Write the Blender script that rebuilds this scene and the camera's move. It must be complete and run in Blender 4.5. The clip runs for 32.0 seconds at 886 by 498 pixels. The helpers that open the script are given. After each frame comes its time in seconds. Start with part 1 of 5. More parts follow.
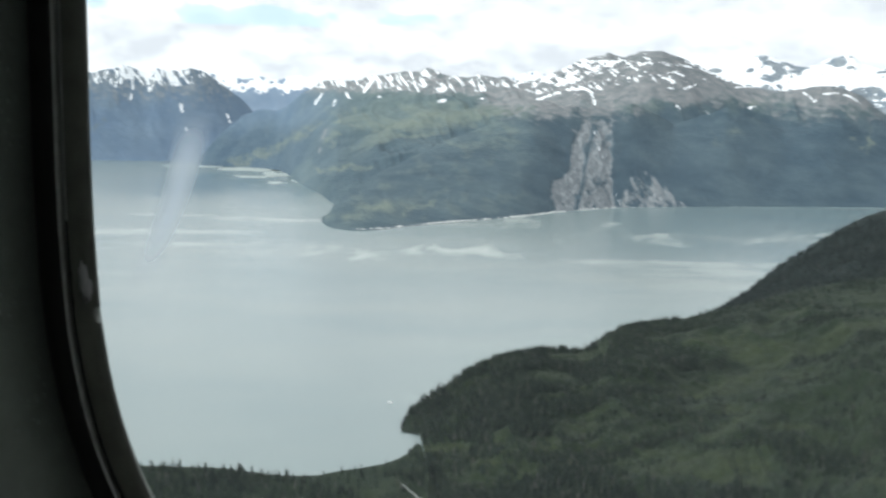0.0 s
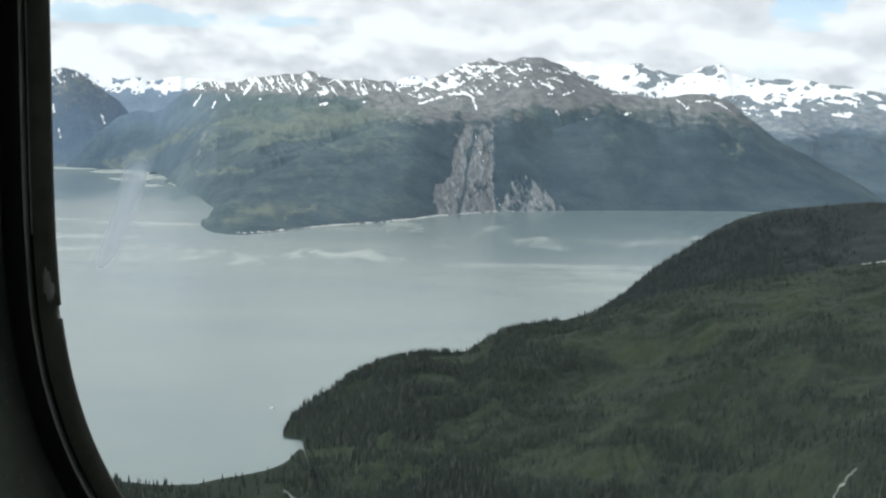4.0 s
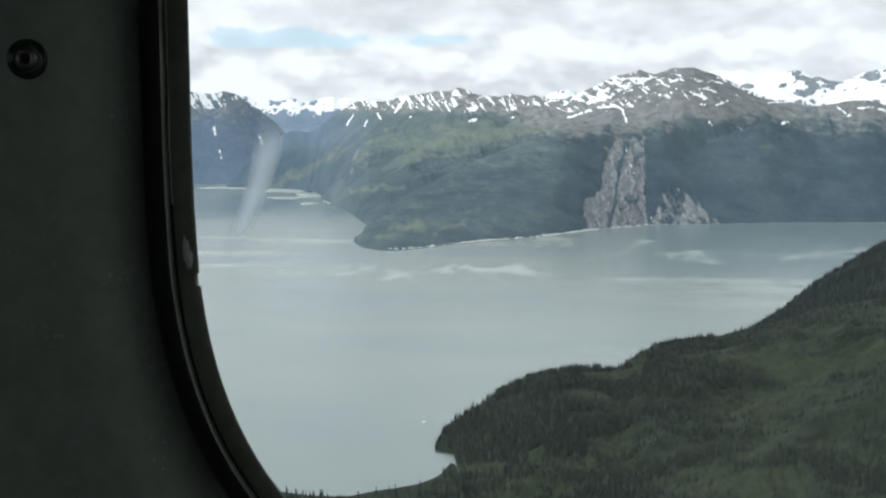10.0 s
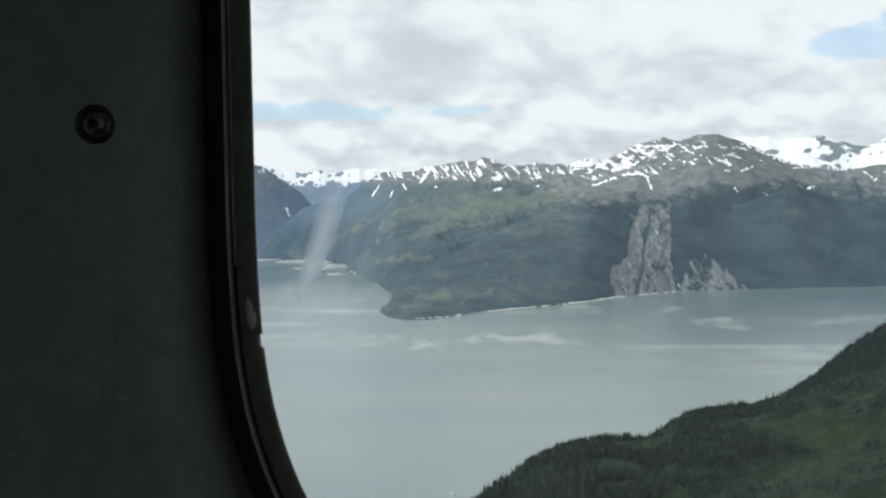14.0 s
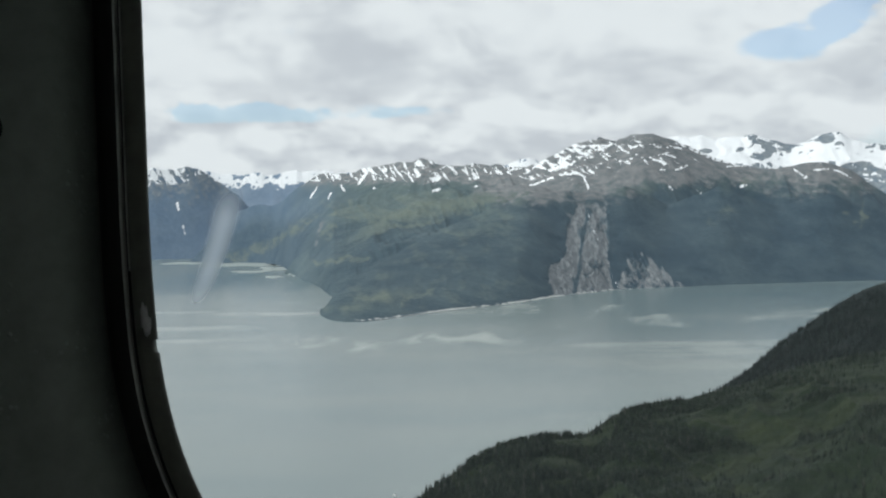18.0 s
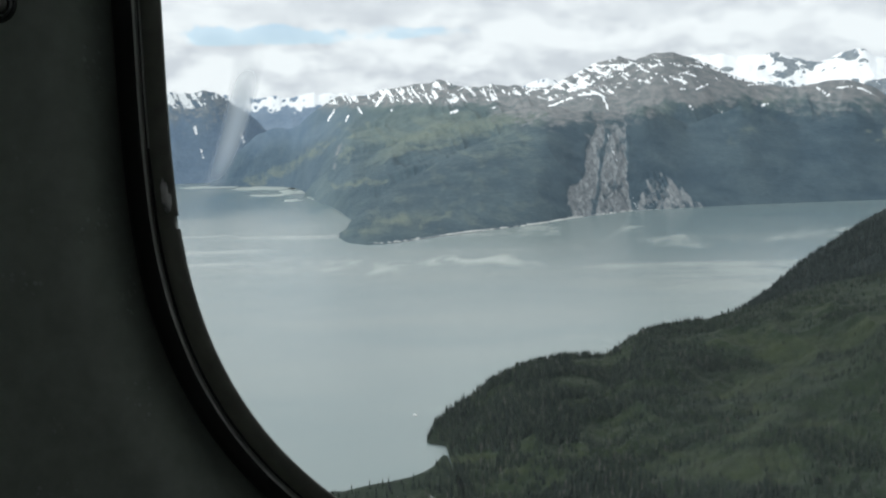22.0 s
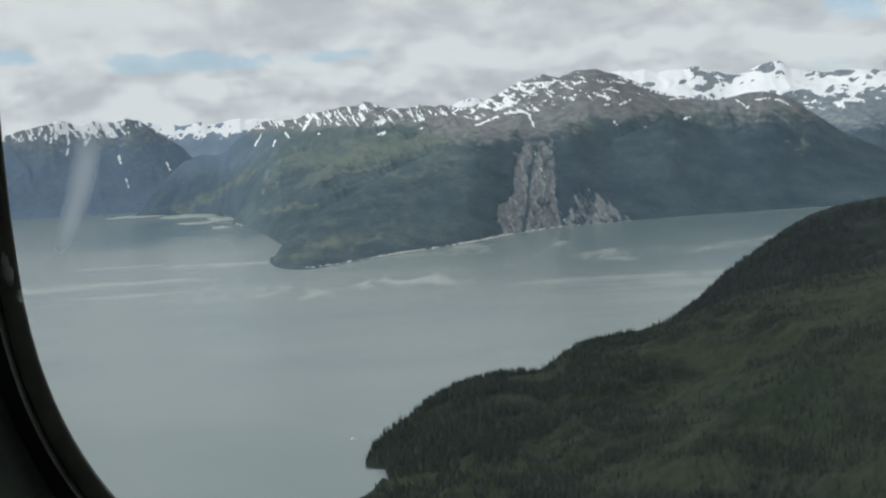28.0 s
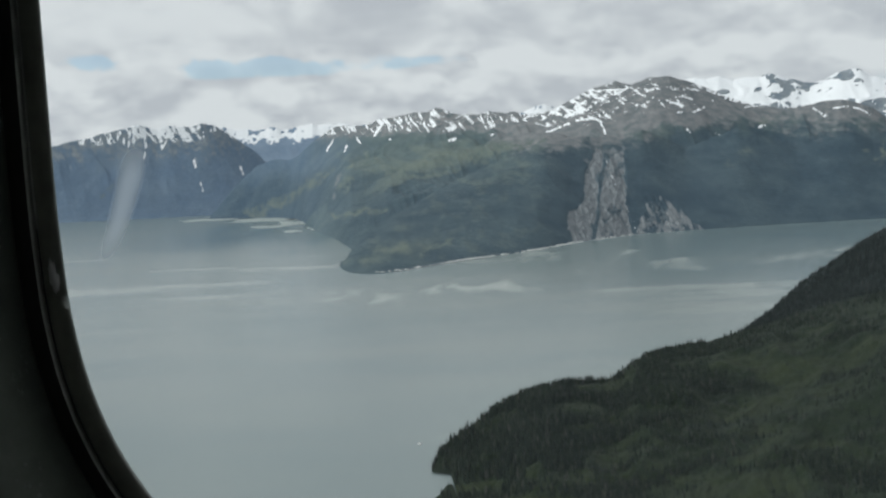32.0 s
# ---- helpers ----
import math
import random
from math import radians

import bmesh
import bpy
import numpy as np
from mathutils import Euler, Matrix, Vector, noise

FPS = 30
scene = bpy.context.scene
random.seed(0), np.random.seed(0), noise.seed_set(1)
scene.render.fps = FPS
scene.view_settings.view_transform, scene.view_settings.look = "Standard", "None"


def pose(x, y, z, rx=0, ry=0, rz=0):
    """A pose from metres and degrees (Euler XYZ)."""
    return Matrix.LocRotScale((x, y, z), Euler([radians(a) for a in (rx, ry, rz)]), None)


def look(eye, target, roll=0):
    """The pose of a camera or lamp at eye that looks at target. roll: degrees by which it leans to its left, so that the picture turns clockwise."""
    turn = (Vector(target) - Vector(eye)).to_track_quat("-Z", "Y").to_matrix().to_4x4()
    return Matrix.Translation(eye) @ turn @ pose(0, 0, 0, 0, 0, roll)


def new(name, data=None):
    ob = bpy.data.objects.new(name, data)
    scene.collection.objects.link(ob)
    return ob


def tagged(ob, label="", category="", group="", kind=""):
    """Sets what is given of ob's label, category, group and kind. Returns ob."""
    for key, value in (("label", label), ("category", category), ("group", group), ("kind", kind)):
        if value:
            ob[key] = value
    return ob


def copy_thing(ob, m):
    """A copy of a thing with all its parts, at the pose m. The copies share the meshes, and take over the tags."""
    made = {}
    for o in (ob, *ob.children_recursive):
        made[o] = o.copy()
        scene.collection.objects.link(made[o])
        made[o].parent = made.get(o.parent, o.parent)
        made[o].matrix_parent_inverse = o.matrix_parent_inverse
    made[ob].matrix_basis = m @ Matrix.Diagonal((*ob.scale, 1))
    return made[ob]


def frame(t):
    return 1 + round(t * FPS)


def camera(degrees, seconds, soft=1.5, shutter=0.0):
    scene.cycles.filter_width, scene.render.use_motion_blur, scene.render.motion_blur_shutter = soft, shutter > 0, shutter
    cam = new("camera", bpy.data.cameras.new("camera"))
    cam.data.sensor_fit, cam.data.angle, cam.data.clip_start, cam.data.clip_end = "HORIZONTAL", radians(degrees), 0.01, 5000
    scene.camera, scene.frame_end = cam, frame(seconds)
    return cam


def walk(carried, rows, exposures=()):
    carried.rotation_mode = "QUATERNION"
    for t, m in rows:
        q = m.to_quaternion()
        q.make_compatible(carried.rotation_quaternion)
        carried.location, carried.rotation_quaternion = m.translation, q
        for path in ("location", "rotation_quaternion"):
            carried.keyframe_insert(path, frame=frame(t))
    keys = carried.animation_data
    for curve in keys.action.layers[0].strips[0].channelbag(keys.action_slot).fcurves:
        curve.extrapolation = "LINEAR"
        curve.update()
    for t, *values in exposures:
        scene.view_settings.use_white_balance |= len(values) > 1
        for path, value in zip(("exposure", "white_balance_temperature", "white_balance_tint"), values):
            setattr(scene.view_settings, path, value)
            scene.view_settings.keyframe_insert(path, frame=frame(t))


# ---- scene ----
cam = camera(44.0, 32.0, soft=2.2, shutter=0.25)
WATERLINE = 125.0      # the eye stands this high over the inlet

# seconds, place in the cabin (x, y, z), yaw, pitch, lean
PATH = [
    (0, 0.0027, 0.1000, -0.0024, -0.49, -5.96, 1.20),
    (0.5, -0.0055, 0.1000, 0.0141, -6.97, -7.33, 4.15),
    (1, -0.0137, 0.1000, 0.0306, -6.56, -6.82, 3.31),
    (1.5, -0.0252, 0.0500, 0.0256, -6.49, -7.85, 4.74),
    (2, -0.0366, 0.0000, 0.0205, -5.67, -6.42, 1.64),
    (2.5, -0.0157, 0.0000, 0.0493, -7.99, -6.76, 2.37),
    (4.5, -0.0075, 0.0000, 0.0023, -6.40, -5.40, 1.53),
    (5, -0.0172, 0.0000, 0.0037, -10.02, -9.76, 1.04),
    (5.5, -0.0005, 0.0000, -0.0040, -11.65, -12.16, 0.06),
    (6, 0.0162, 0.0000, -0.0116, -10.41, -10.33, 1.00),
    (6.5, 0.0055, 0.0000, -0.0156, -6.91, -8.43, 2.13),
    (7, -0.0052, 0.0000, -0.0196, -3.60, -6.60, 0.97),
    (7.5, 0.0045, 0.0000, -0.0101, -1.85, -7.50, -0.40),
    (8, 0.0143, 0.0000, -0.0007, -1.60, -6.87, -1.23),
    (8.5, 0.0124, 0.0000, -0.0042, 0.00, -6.10, 0.12),
    (9, 0.0105, 0.0000, -0.0077, 1.26, -5.78, 0.25),
    (9.5, 0.0068, 0.0000, -0.0101, 1.44, -5.51, 0.33),
    (10, 0.0030, 0.0000, -0.0125, 1.22, -4.98, 0.50),
    (10.5, -0.0013, 0.0000, -0.0092, 0.30, -4.75, -0.14),
    (11, -0.0056, 0.0000, -0.0060, 1.71, -4.83, -0.12),
    (11.5, -0.0028, 0.0000, -0.0030, 1.90, -5.07, -0.33),
    (12, 0.0000, 0.0000, 0.0000, 1.57, -5.54, -0.46),
    (12.5, -0.0016, 0.0000, -0.0064, 1.71, -4.84, -0.21),
    (13, -0.0032, 0.0000, -0.0129, 0.99, -3.87, 0.37),
    (13.5, 0.0112, 0.0000, 0.0112, 0.16, -2.61, 0.41),
    (14, -0.0139, 0.0000, -0.0175, 2.60, -1.37, -0.23),
    (14.5, -0.0205, 0.0000, -0.0377, 2.55, -0.50, -1.00),
    (16.5, -0.0120, 0.0000, -0.0193, -0.24, -1.55, 1.16),
    (17, -0.0099, 0.0000, -0.0147, 0.00, -1.65, 0.00),
    (17.5, -0.0021, 0.0000, -0.0160, -0.50, -1.04, -0.79),
    (18, 0.0056, 0.0000, -0.0173, -0.58, -1.35, -0.81),
    (18.5, 0.0037, 0.0000, -0.0209, -0.83, -1.02, -0.44),
    (19, 0.0019, 0.0000, -0.0246, -1.32, -3.28, 0.11),
    (19.5, 0.0052, 0.0000, -0.0172, -3.26, -7.00, -3.67),
    (20, 0.0086, 0.0000, -0.0098, -3.98, -9.93, -1.56),
    (20.5, 0.0116, 0.0000, -0.0197, -4.37, -7.85, -0.52),
    (21, 0.0146, 0.0000, -0.0296, -2.37, -4.79, -1.09),
    (21.5, 0.0097, 0.0000, -0.0345, 0.15, -4.68, -1.92),
    (22, 0.0048, 0.0000, -0.0394, 0.47, -5.39, -1.31),
    (22.5, 0.0023, 0.0000, -0.0397, 0.65, -6.46, -2.04),
    (23, -0.0001, 0.0000, -0.0400, 0.35, -6.84, -2.89),
    (23.5, 0.0055, 0.0000, -0.0349, 0.87, -7.93, -2.82),
    (24, 0.0110, 0.0000, -0.0298, 0.10, -8.95, -2.43),
    (24.5, 0.0179, 0.0000, -0.0246, 0.88, -8.93, -1.36),
    (24.6, 0.0193, 0.0000, -0.0236, 0.40, -7.50, -1.70),
    (24.8, 0.0220, 0.0000, -0.0215, 1.14, -1.54, -2.30),
    (25, 0.0247, 0.0000, -0.0195, 1.32, -2.04, -2.50),
    (25.5, 0.0266, 0.0000, -0.0202, 1.40, -3.60, -0.93),
    (26, 0.0286, 0.0000, -0.0208, -1.15, -3.50, -0.02),
    (26.5, 0.0323, 0.0000, -0.0211, -2.83, -4.47, -2.40),
    (28.5, 0.0470, 0.0000, -0.0225, -3.03, -4.43, -3.12),
    (29, 0.0506, 0.0000, -0.0228, -2.32, -4.66, -3.27),
    (29.5, 0.0552, 0.0000, -0.0254, -2.06, -4.74, -3.23),
    (30, 0.0598, 0.0000, -0.0280, -2.04, -6.26, -2.59),
    (30.5, 0.0576, 0.0000, -0.0309, -1.34, -5.58, -1.46),
    (31, 0.0555, 0.0000, -0.0338, -0.91, -6.02, -2.12),
    (31.5, 0.0568, 0.0000, -0.0269, 0.66, -6.52, -0.99),
    (32, 0.0581, 0.0000, -0.0200, 0.46, -3.94, -2.48),
]


def row(t, x, y, z, yaw, pitch, lean):
    a, b = radians(yaw), radians(pitch)
    eye = Vector((x, y, z + WATERLINE))
    way = Vector((-math.sin(a) * math.cos(b), math.cos(a) * math.cos(b), math.sin(b)))
    return t, look(eye, eye + way, lean)


EXPOSURE = [(0.0, 0.47), (1.0, 0.2), (2.0, 0.25), (5.0, 0.2), (6.0, 0.74), (7.0, 0.47), (8.0, 0.37), (9.0, 0.35), (10.0, 0.22), (12.0, 0.25), (13.0, 0.22), (14.0, 0.06), (17.0, 0.02), (18.0, -0.12), (19.0, -0.22), (20.0, 0.13), (21.0, 0.16), (22.0, 0.12), (23.0, 0.22), (24.0, 0.32), (25.0, 0.19), (26.0, -0.18), (29.0, -0.34), (30.0, -0.35), (31.0, -0.37), (32.0, -0.33)]
walk(cam, [row(*r) for r in PATH], exposures=[(t, stops, 6020, 7) for t, stops in EXPOSURE])

# ---------------------------------------------------------------- sky and sun
SUN_AZ, SUN_EL = -98.0, 34.0


def sky():
    world = bpy.data.worlds.new("sky")
    scene.world = world
    world.use_nodes = True
    n, l = world.node_tree.nodes, world.node_tree.links
    n.clear()
    out = n.new("ShaderNodeOutputWorld")
    coord = n.new("ShaderNodeTexCoord")
    air = n.new("ShaderNodeTexSky")
    air.sky_type, air.sun_disc = "NISHITA", False
    air.sun_elevation, air.sun_rotation = radians(SUN_EL), radians(SUN_AZ)
    air_light = n.new("ShaderNodeBackground")
    air_light.inputs[1].default_value = 0.15
    air.dust_density, air.ozone_density = 0.3, 2.5
    l.new(air.outputs[0], air_light.inputs[0])
    split = n.new("ShaderNodeSeparateXYZ")
    l.new(coord.outputs["Generated"], split.inputs[0])
    lift = n.new("ShaderNodeMath")
    lift.operation = "MAXIMUM"
    l.new(split.outputs[2], lift.inputs[0])
    lift.inputs[1].default_value = 0.0
    add = n.new("ShaderNodeMath")
    l.new(lift.outputs[0], add.inputs[0])
    add.inputs[1].default_value = 0.42
    flat = n.new("ShaderNodeCombineXYZ")
    for k in (0, 1):
        d = n.new("ShaderNodeMath")
        d.operation = "DIVIDE"
        l.new(split.outputs[k], d.inputs[0])
        l.new(add.outputs[0], d.inputs[1])
        l.new(d.outputs[0], flat.inputs[k])

    def clouds(scale, detail, offset, low, high, warp=0.0):
        m = n.new("ShaderNodeMapping")
        m.inputs["Location"].default_value = offset
        l.new(flat.outputs[0], m.inputs[0])
        t = n.new("ShaderNodeTexNoise")
        t.inputs["Scale"].default_value, t.inputs["Detail"].default_value = scale, detail
        t.inputs["Roughness"].default_value, t.inputs["Distortion"].default_value = 0.62, warp
        l.new(m.outputs[0], t.inputs["Vector"])
        r = n.new("ShaderNodeMapRange")
        r.interpolation_type = "SMOOTHSTEP"
        r.inputs[1].default_value, r.inputs[2].default_value = low, high
        l.new(t.outputs[0], r.inputs[0])
        return r.outputs[0]

    def value(how, a, c=0.0):
        m = n.new("ShaderNodeMath")
        m.operation = how
        for socket, v in zip(m.inputs, (a, c)):
            if isinstance(v, float):
                socket.default_value = v
            else:
                l.new(v, socket)
        return m.outputs[0]

    az = value("ARCTAN2", split.outputs[0], split.outputs[1])
    el = value("ARCSINE", split.outputs[2])
    wisp = clouds(3.1, 10, (1.2, 6.7, 0.0), 0.32, 0.68, 0.05)

    def lumps(scale, detail, offset, low, high, squash=1.9):
        """Rounded cloud heads, told by direction alone."""
        m = n.new("ShaderNodeMapping")
        m.inputs["Location"].default_value, m.inputs["Scale"].default_value = offset, (1.0, 1.0, squash)
        l.new(coord.outputs["Generated"], m.inputs[0])
        t = n.new("ShaderNodeTexNoise")
        t.inputs["Scale"].default_value, t.inputs["Detail"].default_value, t.inputs["Roughness"].default_value = scale, detail, 0.58
        l.new(m.outputs[0], t.inputs["Vector"])
        r = n.new("ShaderNodeMapRange")
        r.interpolation_type = "SMOOTHSTEP"
        r.inputs[1].default_value, r.inputs[2].default_value = low, high
        l.new(t.outputs[0], r.inputs[0])
        return r.outputs[0]

    heads = lumps(15.0, 10, (4.0, 2.0, 1.0), 0.36, 0.64)
    undersides = lumps(15.0, 8, (4.0, 2.0, 1.034), 0.36, 0.64)
    thin = value("MULTIPLY", wisp, 0.0)
    for a0, e0, wa, we, k in ((-17.0, 6.15, 3.0, 0.60, 1.00), (-12.8, 5.80, 3.2, 0.62, 1.00), (-8.8, 5.85, 3.4, 0.58, 1.00), (-4.6, 5.65, 2.8, 0.48, 0.90), (-0.6, 5.9, 2.4, 0.40, 0.70), (18.6, 8.65, 2.8, 0.75, 1.30), (20.7, 9.4, 2.1, 0.8, 1.22), (21.9, 10.1, 2.2, 0.9, 1.22), (25.2, 7.0, 2.9, 1.3, 1.05)):
        u = value("DIVIDE", value("SUBTRACT", az, radians(a0)), radians(wa))
        v = value("DIVIDE", value("SUBTRACT", el, radians(e0)), radians(we))
        q = value("ADD", value("MULTIPLY", u, u), value("MULTIPLY", v, v))
        thin = value("ADD", thin, value("MULTIPLY", value("POWER", 2.718, value("MULTIPLY", q, -1.0)), k))
    thin = value("MULTIPLY", thin, value("SUBTRACT", 1.75, value("MULTIPLY", heads, 1.25)))
    body = clouds(1.55, 10, (3.2, 1.7, 0.0), 0.20, 0.60, 0.05)
    body = value("ADD", body, value("MULTIPLY", value("SUBTRACT", wisp, 0.5), 0.6))
    cover_r = n.new("ShaderNodeMapRange")
    cover_r.interpolation_type = "SMOOTHSTEP"
    cover_r.inputs[1].default_value, cover_r.inputs[2].default_value = -0.20, 0.40
    l.new(value("SUBTRACT", body, thin), cover_r.inputs[0])
    cover = cover_r.outputs[0]
    high_tone = clouds(5.2, 12, (9.1, 4.4, 2.0), 0.33, 0.60, 0.25)
    low = n.new("ShaderNodeMapRange")
    low.interpolation_type = "SMOOTHSTEP"
    low.inputs[1].default_value, low.inputs[2].default_value = radians(9.0), radians(4.5)
    l.new(el, low.inputs[0])
    lit_heads = value("ADD", value("MULTIPLY", value("SUBTRACT", heads, undersides), 1.2), 0.68)
    near_m = n.new("ShaderNodeMix")
    near_m.clamp_factor = True
    l.new(value("MULTIPLY", low.outputs[0], 0.75), near_m.inputs[0])
    l.new(high_tone, near_m.inputs[2])
    l.new(lit_heads, near_m.inputs[3])
    tone = near_m.outputs[0]
    ramp = n.new("ShaderNodeValToRGB")
    ramp.color_ramp.elements[0].color = (0.645, 0.648, 0.655, 1)
    ramp.color_ramp.elements[1].color = (0.91, 0.90, 0.87, 1)
    l.new(tone, ramp.inputs[0])
    cloud_light = n.new("ShaderNodeBackground")
    cloud_light.inputs[1].default_value = 1.0
    l.new(ramp.outputs[0], cloud_light.inputs[0])
    mix = n.new("ShaderNodeMixShader")
    l.new(value("ADD", value("MULTIPLY", cover, 0.54), 0.46), mix.inputs[0])
    l.new(air_light.outputs[0], mix.inputs[1])
    l.new(cloud_light.outputs[0], mix.inputs[2])
    l.new(mix.outputs[0], out.inputs[0])


sky()
sun = new("sun", bpy.data.lights.new("sun", "SUN"))
sun.data.energy, sun.data.angle, sun.data.color = 2.6, radians(4), (1.0, 0.95, 0.86)
a, e = radians(SUN_AZ), radians(SUN_EL)
sun.matrix_world = look((0, 0, 900), (-900 * math.sin(a) * math.cos(e), -900 * math.cos(a) * math.cos(e), 900 - 900 * math.sin(e)))


# ---------------------------------------------------------------- materials
def tree_of(name):
    m = bpy.data.materials.new(name)
    m.use_nodes = True
    return m, m.node_tree.nodes, m.node_tree.links, m.node_tree.nodes["Principled BSDF"]


def noise_node(n, l, scale, detail=6, rough=0.55, source=None, stretch=(1, 1, 1)):
    t = n.new("ShaderNodeTexNoise")
    t.inputs["Scale"].default_value, t.inputs["Detail"].default_value = scale, detail
    t.inputs["Roughness"].default_value = rough
    m = n.new("ShaderNodeMapping")
    m.inputs["Scale"].default_value = stretch
    l.new(m.outputs[0], t.inputs["Vector"])
    if source is None:
        g = n.new("ShaderNodeTexCoord")
        source = g.outputs["Object"]
    l.new(source, m.inputs[0])
    return t.outputs[0]


def ramp_node(n, l, value, stops):
    r = n.new("ShaderNodeValToRGB")
    e = r.color_ramp.elements
    while len(e) < len(stops):
        e.new(0.5)
    for q, (at, c) in zip(e, stops):
        q.position, q.color = at, (*c, 1)
    l.new(value, r.inputs[0])
    return r.outputs[0]


def blend(n, l, fac, a, b, how="MIX"):
    m = n.new("ShaderNodeMix")
    m.data_type, m.blend_type = "RGBA", how
    for socket, v in ((m.inputs[0], fac), (m.inputs[6], a), (m.inputs[7], b)):
        if isinstance(v, (int, float)):
            socket.default_value = v
        elif isinstance(v, tuple):
            socket.default_value = (*v, 1)
        else:
            l.new(v, socket)
    return m.outputs[2]


def math_node(n, l, how, a, b=0.0):
    m = n.new("ShaderNodeMath")
    m.operation = how
    for socket, v in zip(m.inputs, (a, b)):
        if isinstance(v, (int, float)):
            socket.default_value = v
        else:
            l.new(v, socket)
    return m.outputs[0]


def step_node(n, l, value, low, high):
    r = n.new("ShaderNodeMapRange")
    r.interpolation_type = "SMOOTHSTEP"
    r.inputs[1].default_value, r.inputs[2].default_value = low, high
    l.new(value, r.inputs[0])
    return r.outputs[0]


def attr(n, name):
    a = n.new("ShaderNodeAttribute")
    a.attribute_name = name
    return a.outputs["Fac"]


def bump(n, l, bsdf, height, strength, distance):
    b = n.new("ShaderNodeBump")
    b.inputs["Strength"].default_value, b.inputs["Distance"].default_value = strength, distance
    l.new(height, b.inputs["Height"])
    l.new(b.outputs[0], bsdf.inputs["Normal"])


def land_material(name, forest_dark, forest_light, meadow_a, meadow_b, grain, haze_tint=(1.0, 1.0, 1.0), relief=1.0, meadow_edge=(0.25, 0.95)):
    """Forest, meadow, bare rock and snow, laid by the mesh's own cover layers and broken up by noise."""
    m, n, l, bsdf = tree_of(name)
    fine = noise_node(n, l, 1.0 / grain, 5, 0.65)
    wide = noise_node(n, l, 0.12 / grain, 6, 0.6)
    stands = noise_node(n, l, 0.030 / grain, 5, 0.55)
    patchy = blend(n, l, 0.5, wide, stands)
    forest = ramp_node(n, l, patchy, [(0.38, forest_dark), (0.62, forest_light)])
    # distance haze, put into the forest colour as a paler blue tone
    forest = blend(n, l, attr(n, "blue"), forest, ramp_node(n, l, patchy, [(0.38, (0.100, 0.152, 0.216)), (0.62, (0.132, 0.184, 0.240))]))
    # darker, bluer tone: shade and haze put into the forest colour
    forest = blend(n, l, attr(n, "dark_tone"), forest, ramp_node(n, l, patchy, [(0.38, (0.046, 0.075, 0.099)), (0.62, (0.077, 0.112, 0.132))]))
    forest = blend(n, l, step_node(n, l, fine, 0.35, 0.68), blend(n, l, 1.0, forest, (0.80, 0.81, 0.83), "MULTIPLY"), forest)
    grass = ramp_node(n, l, fine, [(0.3, meadow_a), (0.7, meadow_b)])
    stone_noise = noise_node(n, l, 0.55 / grain, 9, 0.72, stretch=(1, 0.8, 0.6))
    crag_noise = noise_node(n, l, 0.30 / grain, 9, 0.70)
    stone = ramp_node(n, l, stone_noise, [(0.30, (0.118, 0.136, 0.150)), (0.5, (0.175, 0.193, 0.206)), (0.70, (0.268, 0.284, 0.292))])
    edge = math_node(n, l, "MULTIPLY", math_node(n, l, "SUBTRACT", fine, 0.5), 0.55)
    edge_w = math_node(n, l, "MULTIPLY", math_node(n, l, "SUBTRACT", wide, 0.5), 0.5)
    both = math_node(n, l, "ADD", edge, edge_w)
    color = forest
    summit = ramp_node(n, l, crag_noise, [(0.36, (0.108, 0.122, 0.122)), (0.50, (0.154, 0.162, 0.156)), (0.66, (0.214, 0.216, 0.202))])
    # far summits turn paler and bluer: haze in the rock colour
    summit = blend(n, l, 1.0, summit, haze_tint, "MULTIPLY")
    for layer, col, lo, hi in (("meadow", grass, *meadow_edge), ("bare", summit, 0.30, 0.80), ("rock", stone, 0.30, 0.72), ("snow", (0.83, 0.85, 0.87), 0.47, 0.55)):
        mask = step_node(n, l, math_node(n, l, "ADD", attr(n, layer), {"snow": edge, "bare": math_node(n, l, "MULTIPLY", math_node(n, l, "SUBTRACT", crag_noise, 0.5), 1.5)}.get(layer, both)), lo, hi)
        color = blend(n, l, mask, color, col)
    l.new(color, bsdf.inputs["Base Color"])
    bsdf.inputs["Roughness"].default_value = 0.9
    bsdf.inputs["Specular IOR Level"].default_value = 0.15
    height = math_node(n, l, "ADD", math_node(n, l, "MULTIPLY", fine, 0.035), math_node(n, l, "MULTIPLY", wide, relief))
    bump(n, l, bsdf, height, 0.7, grain * 2.4)
    return m


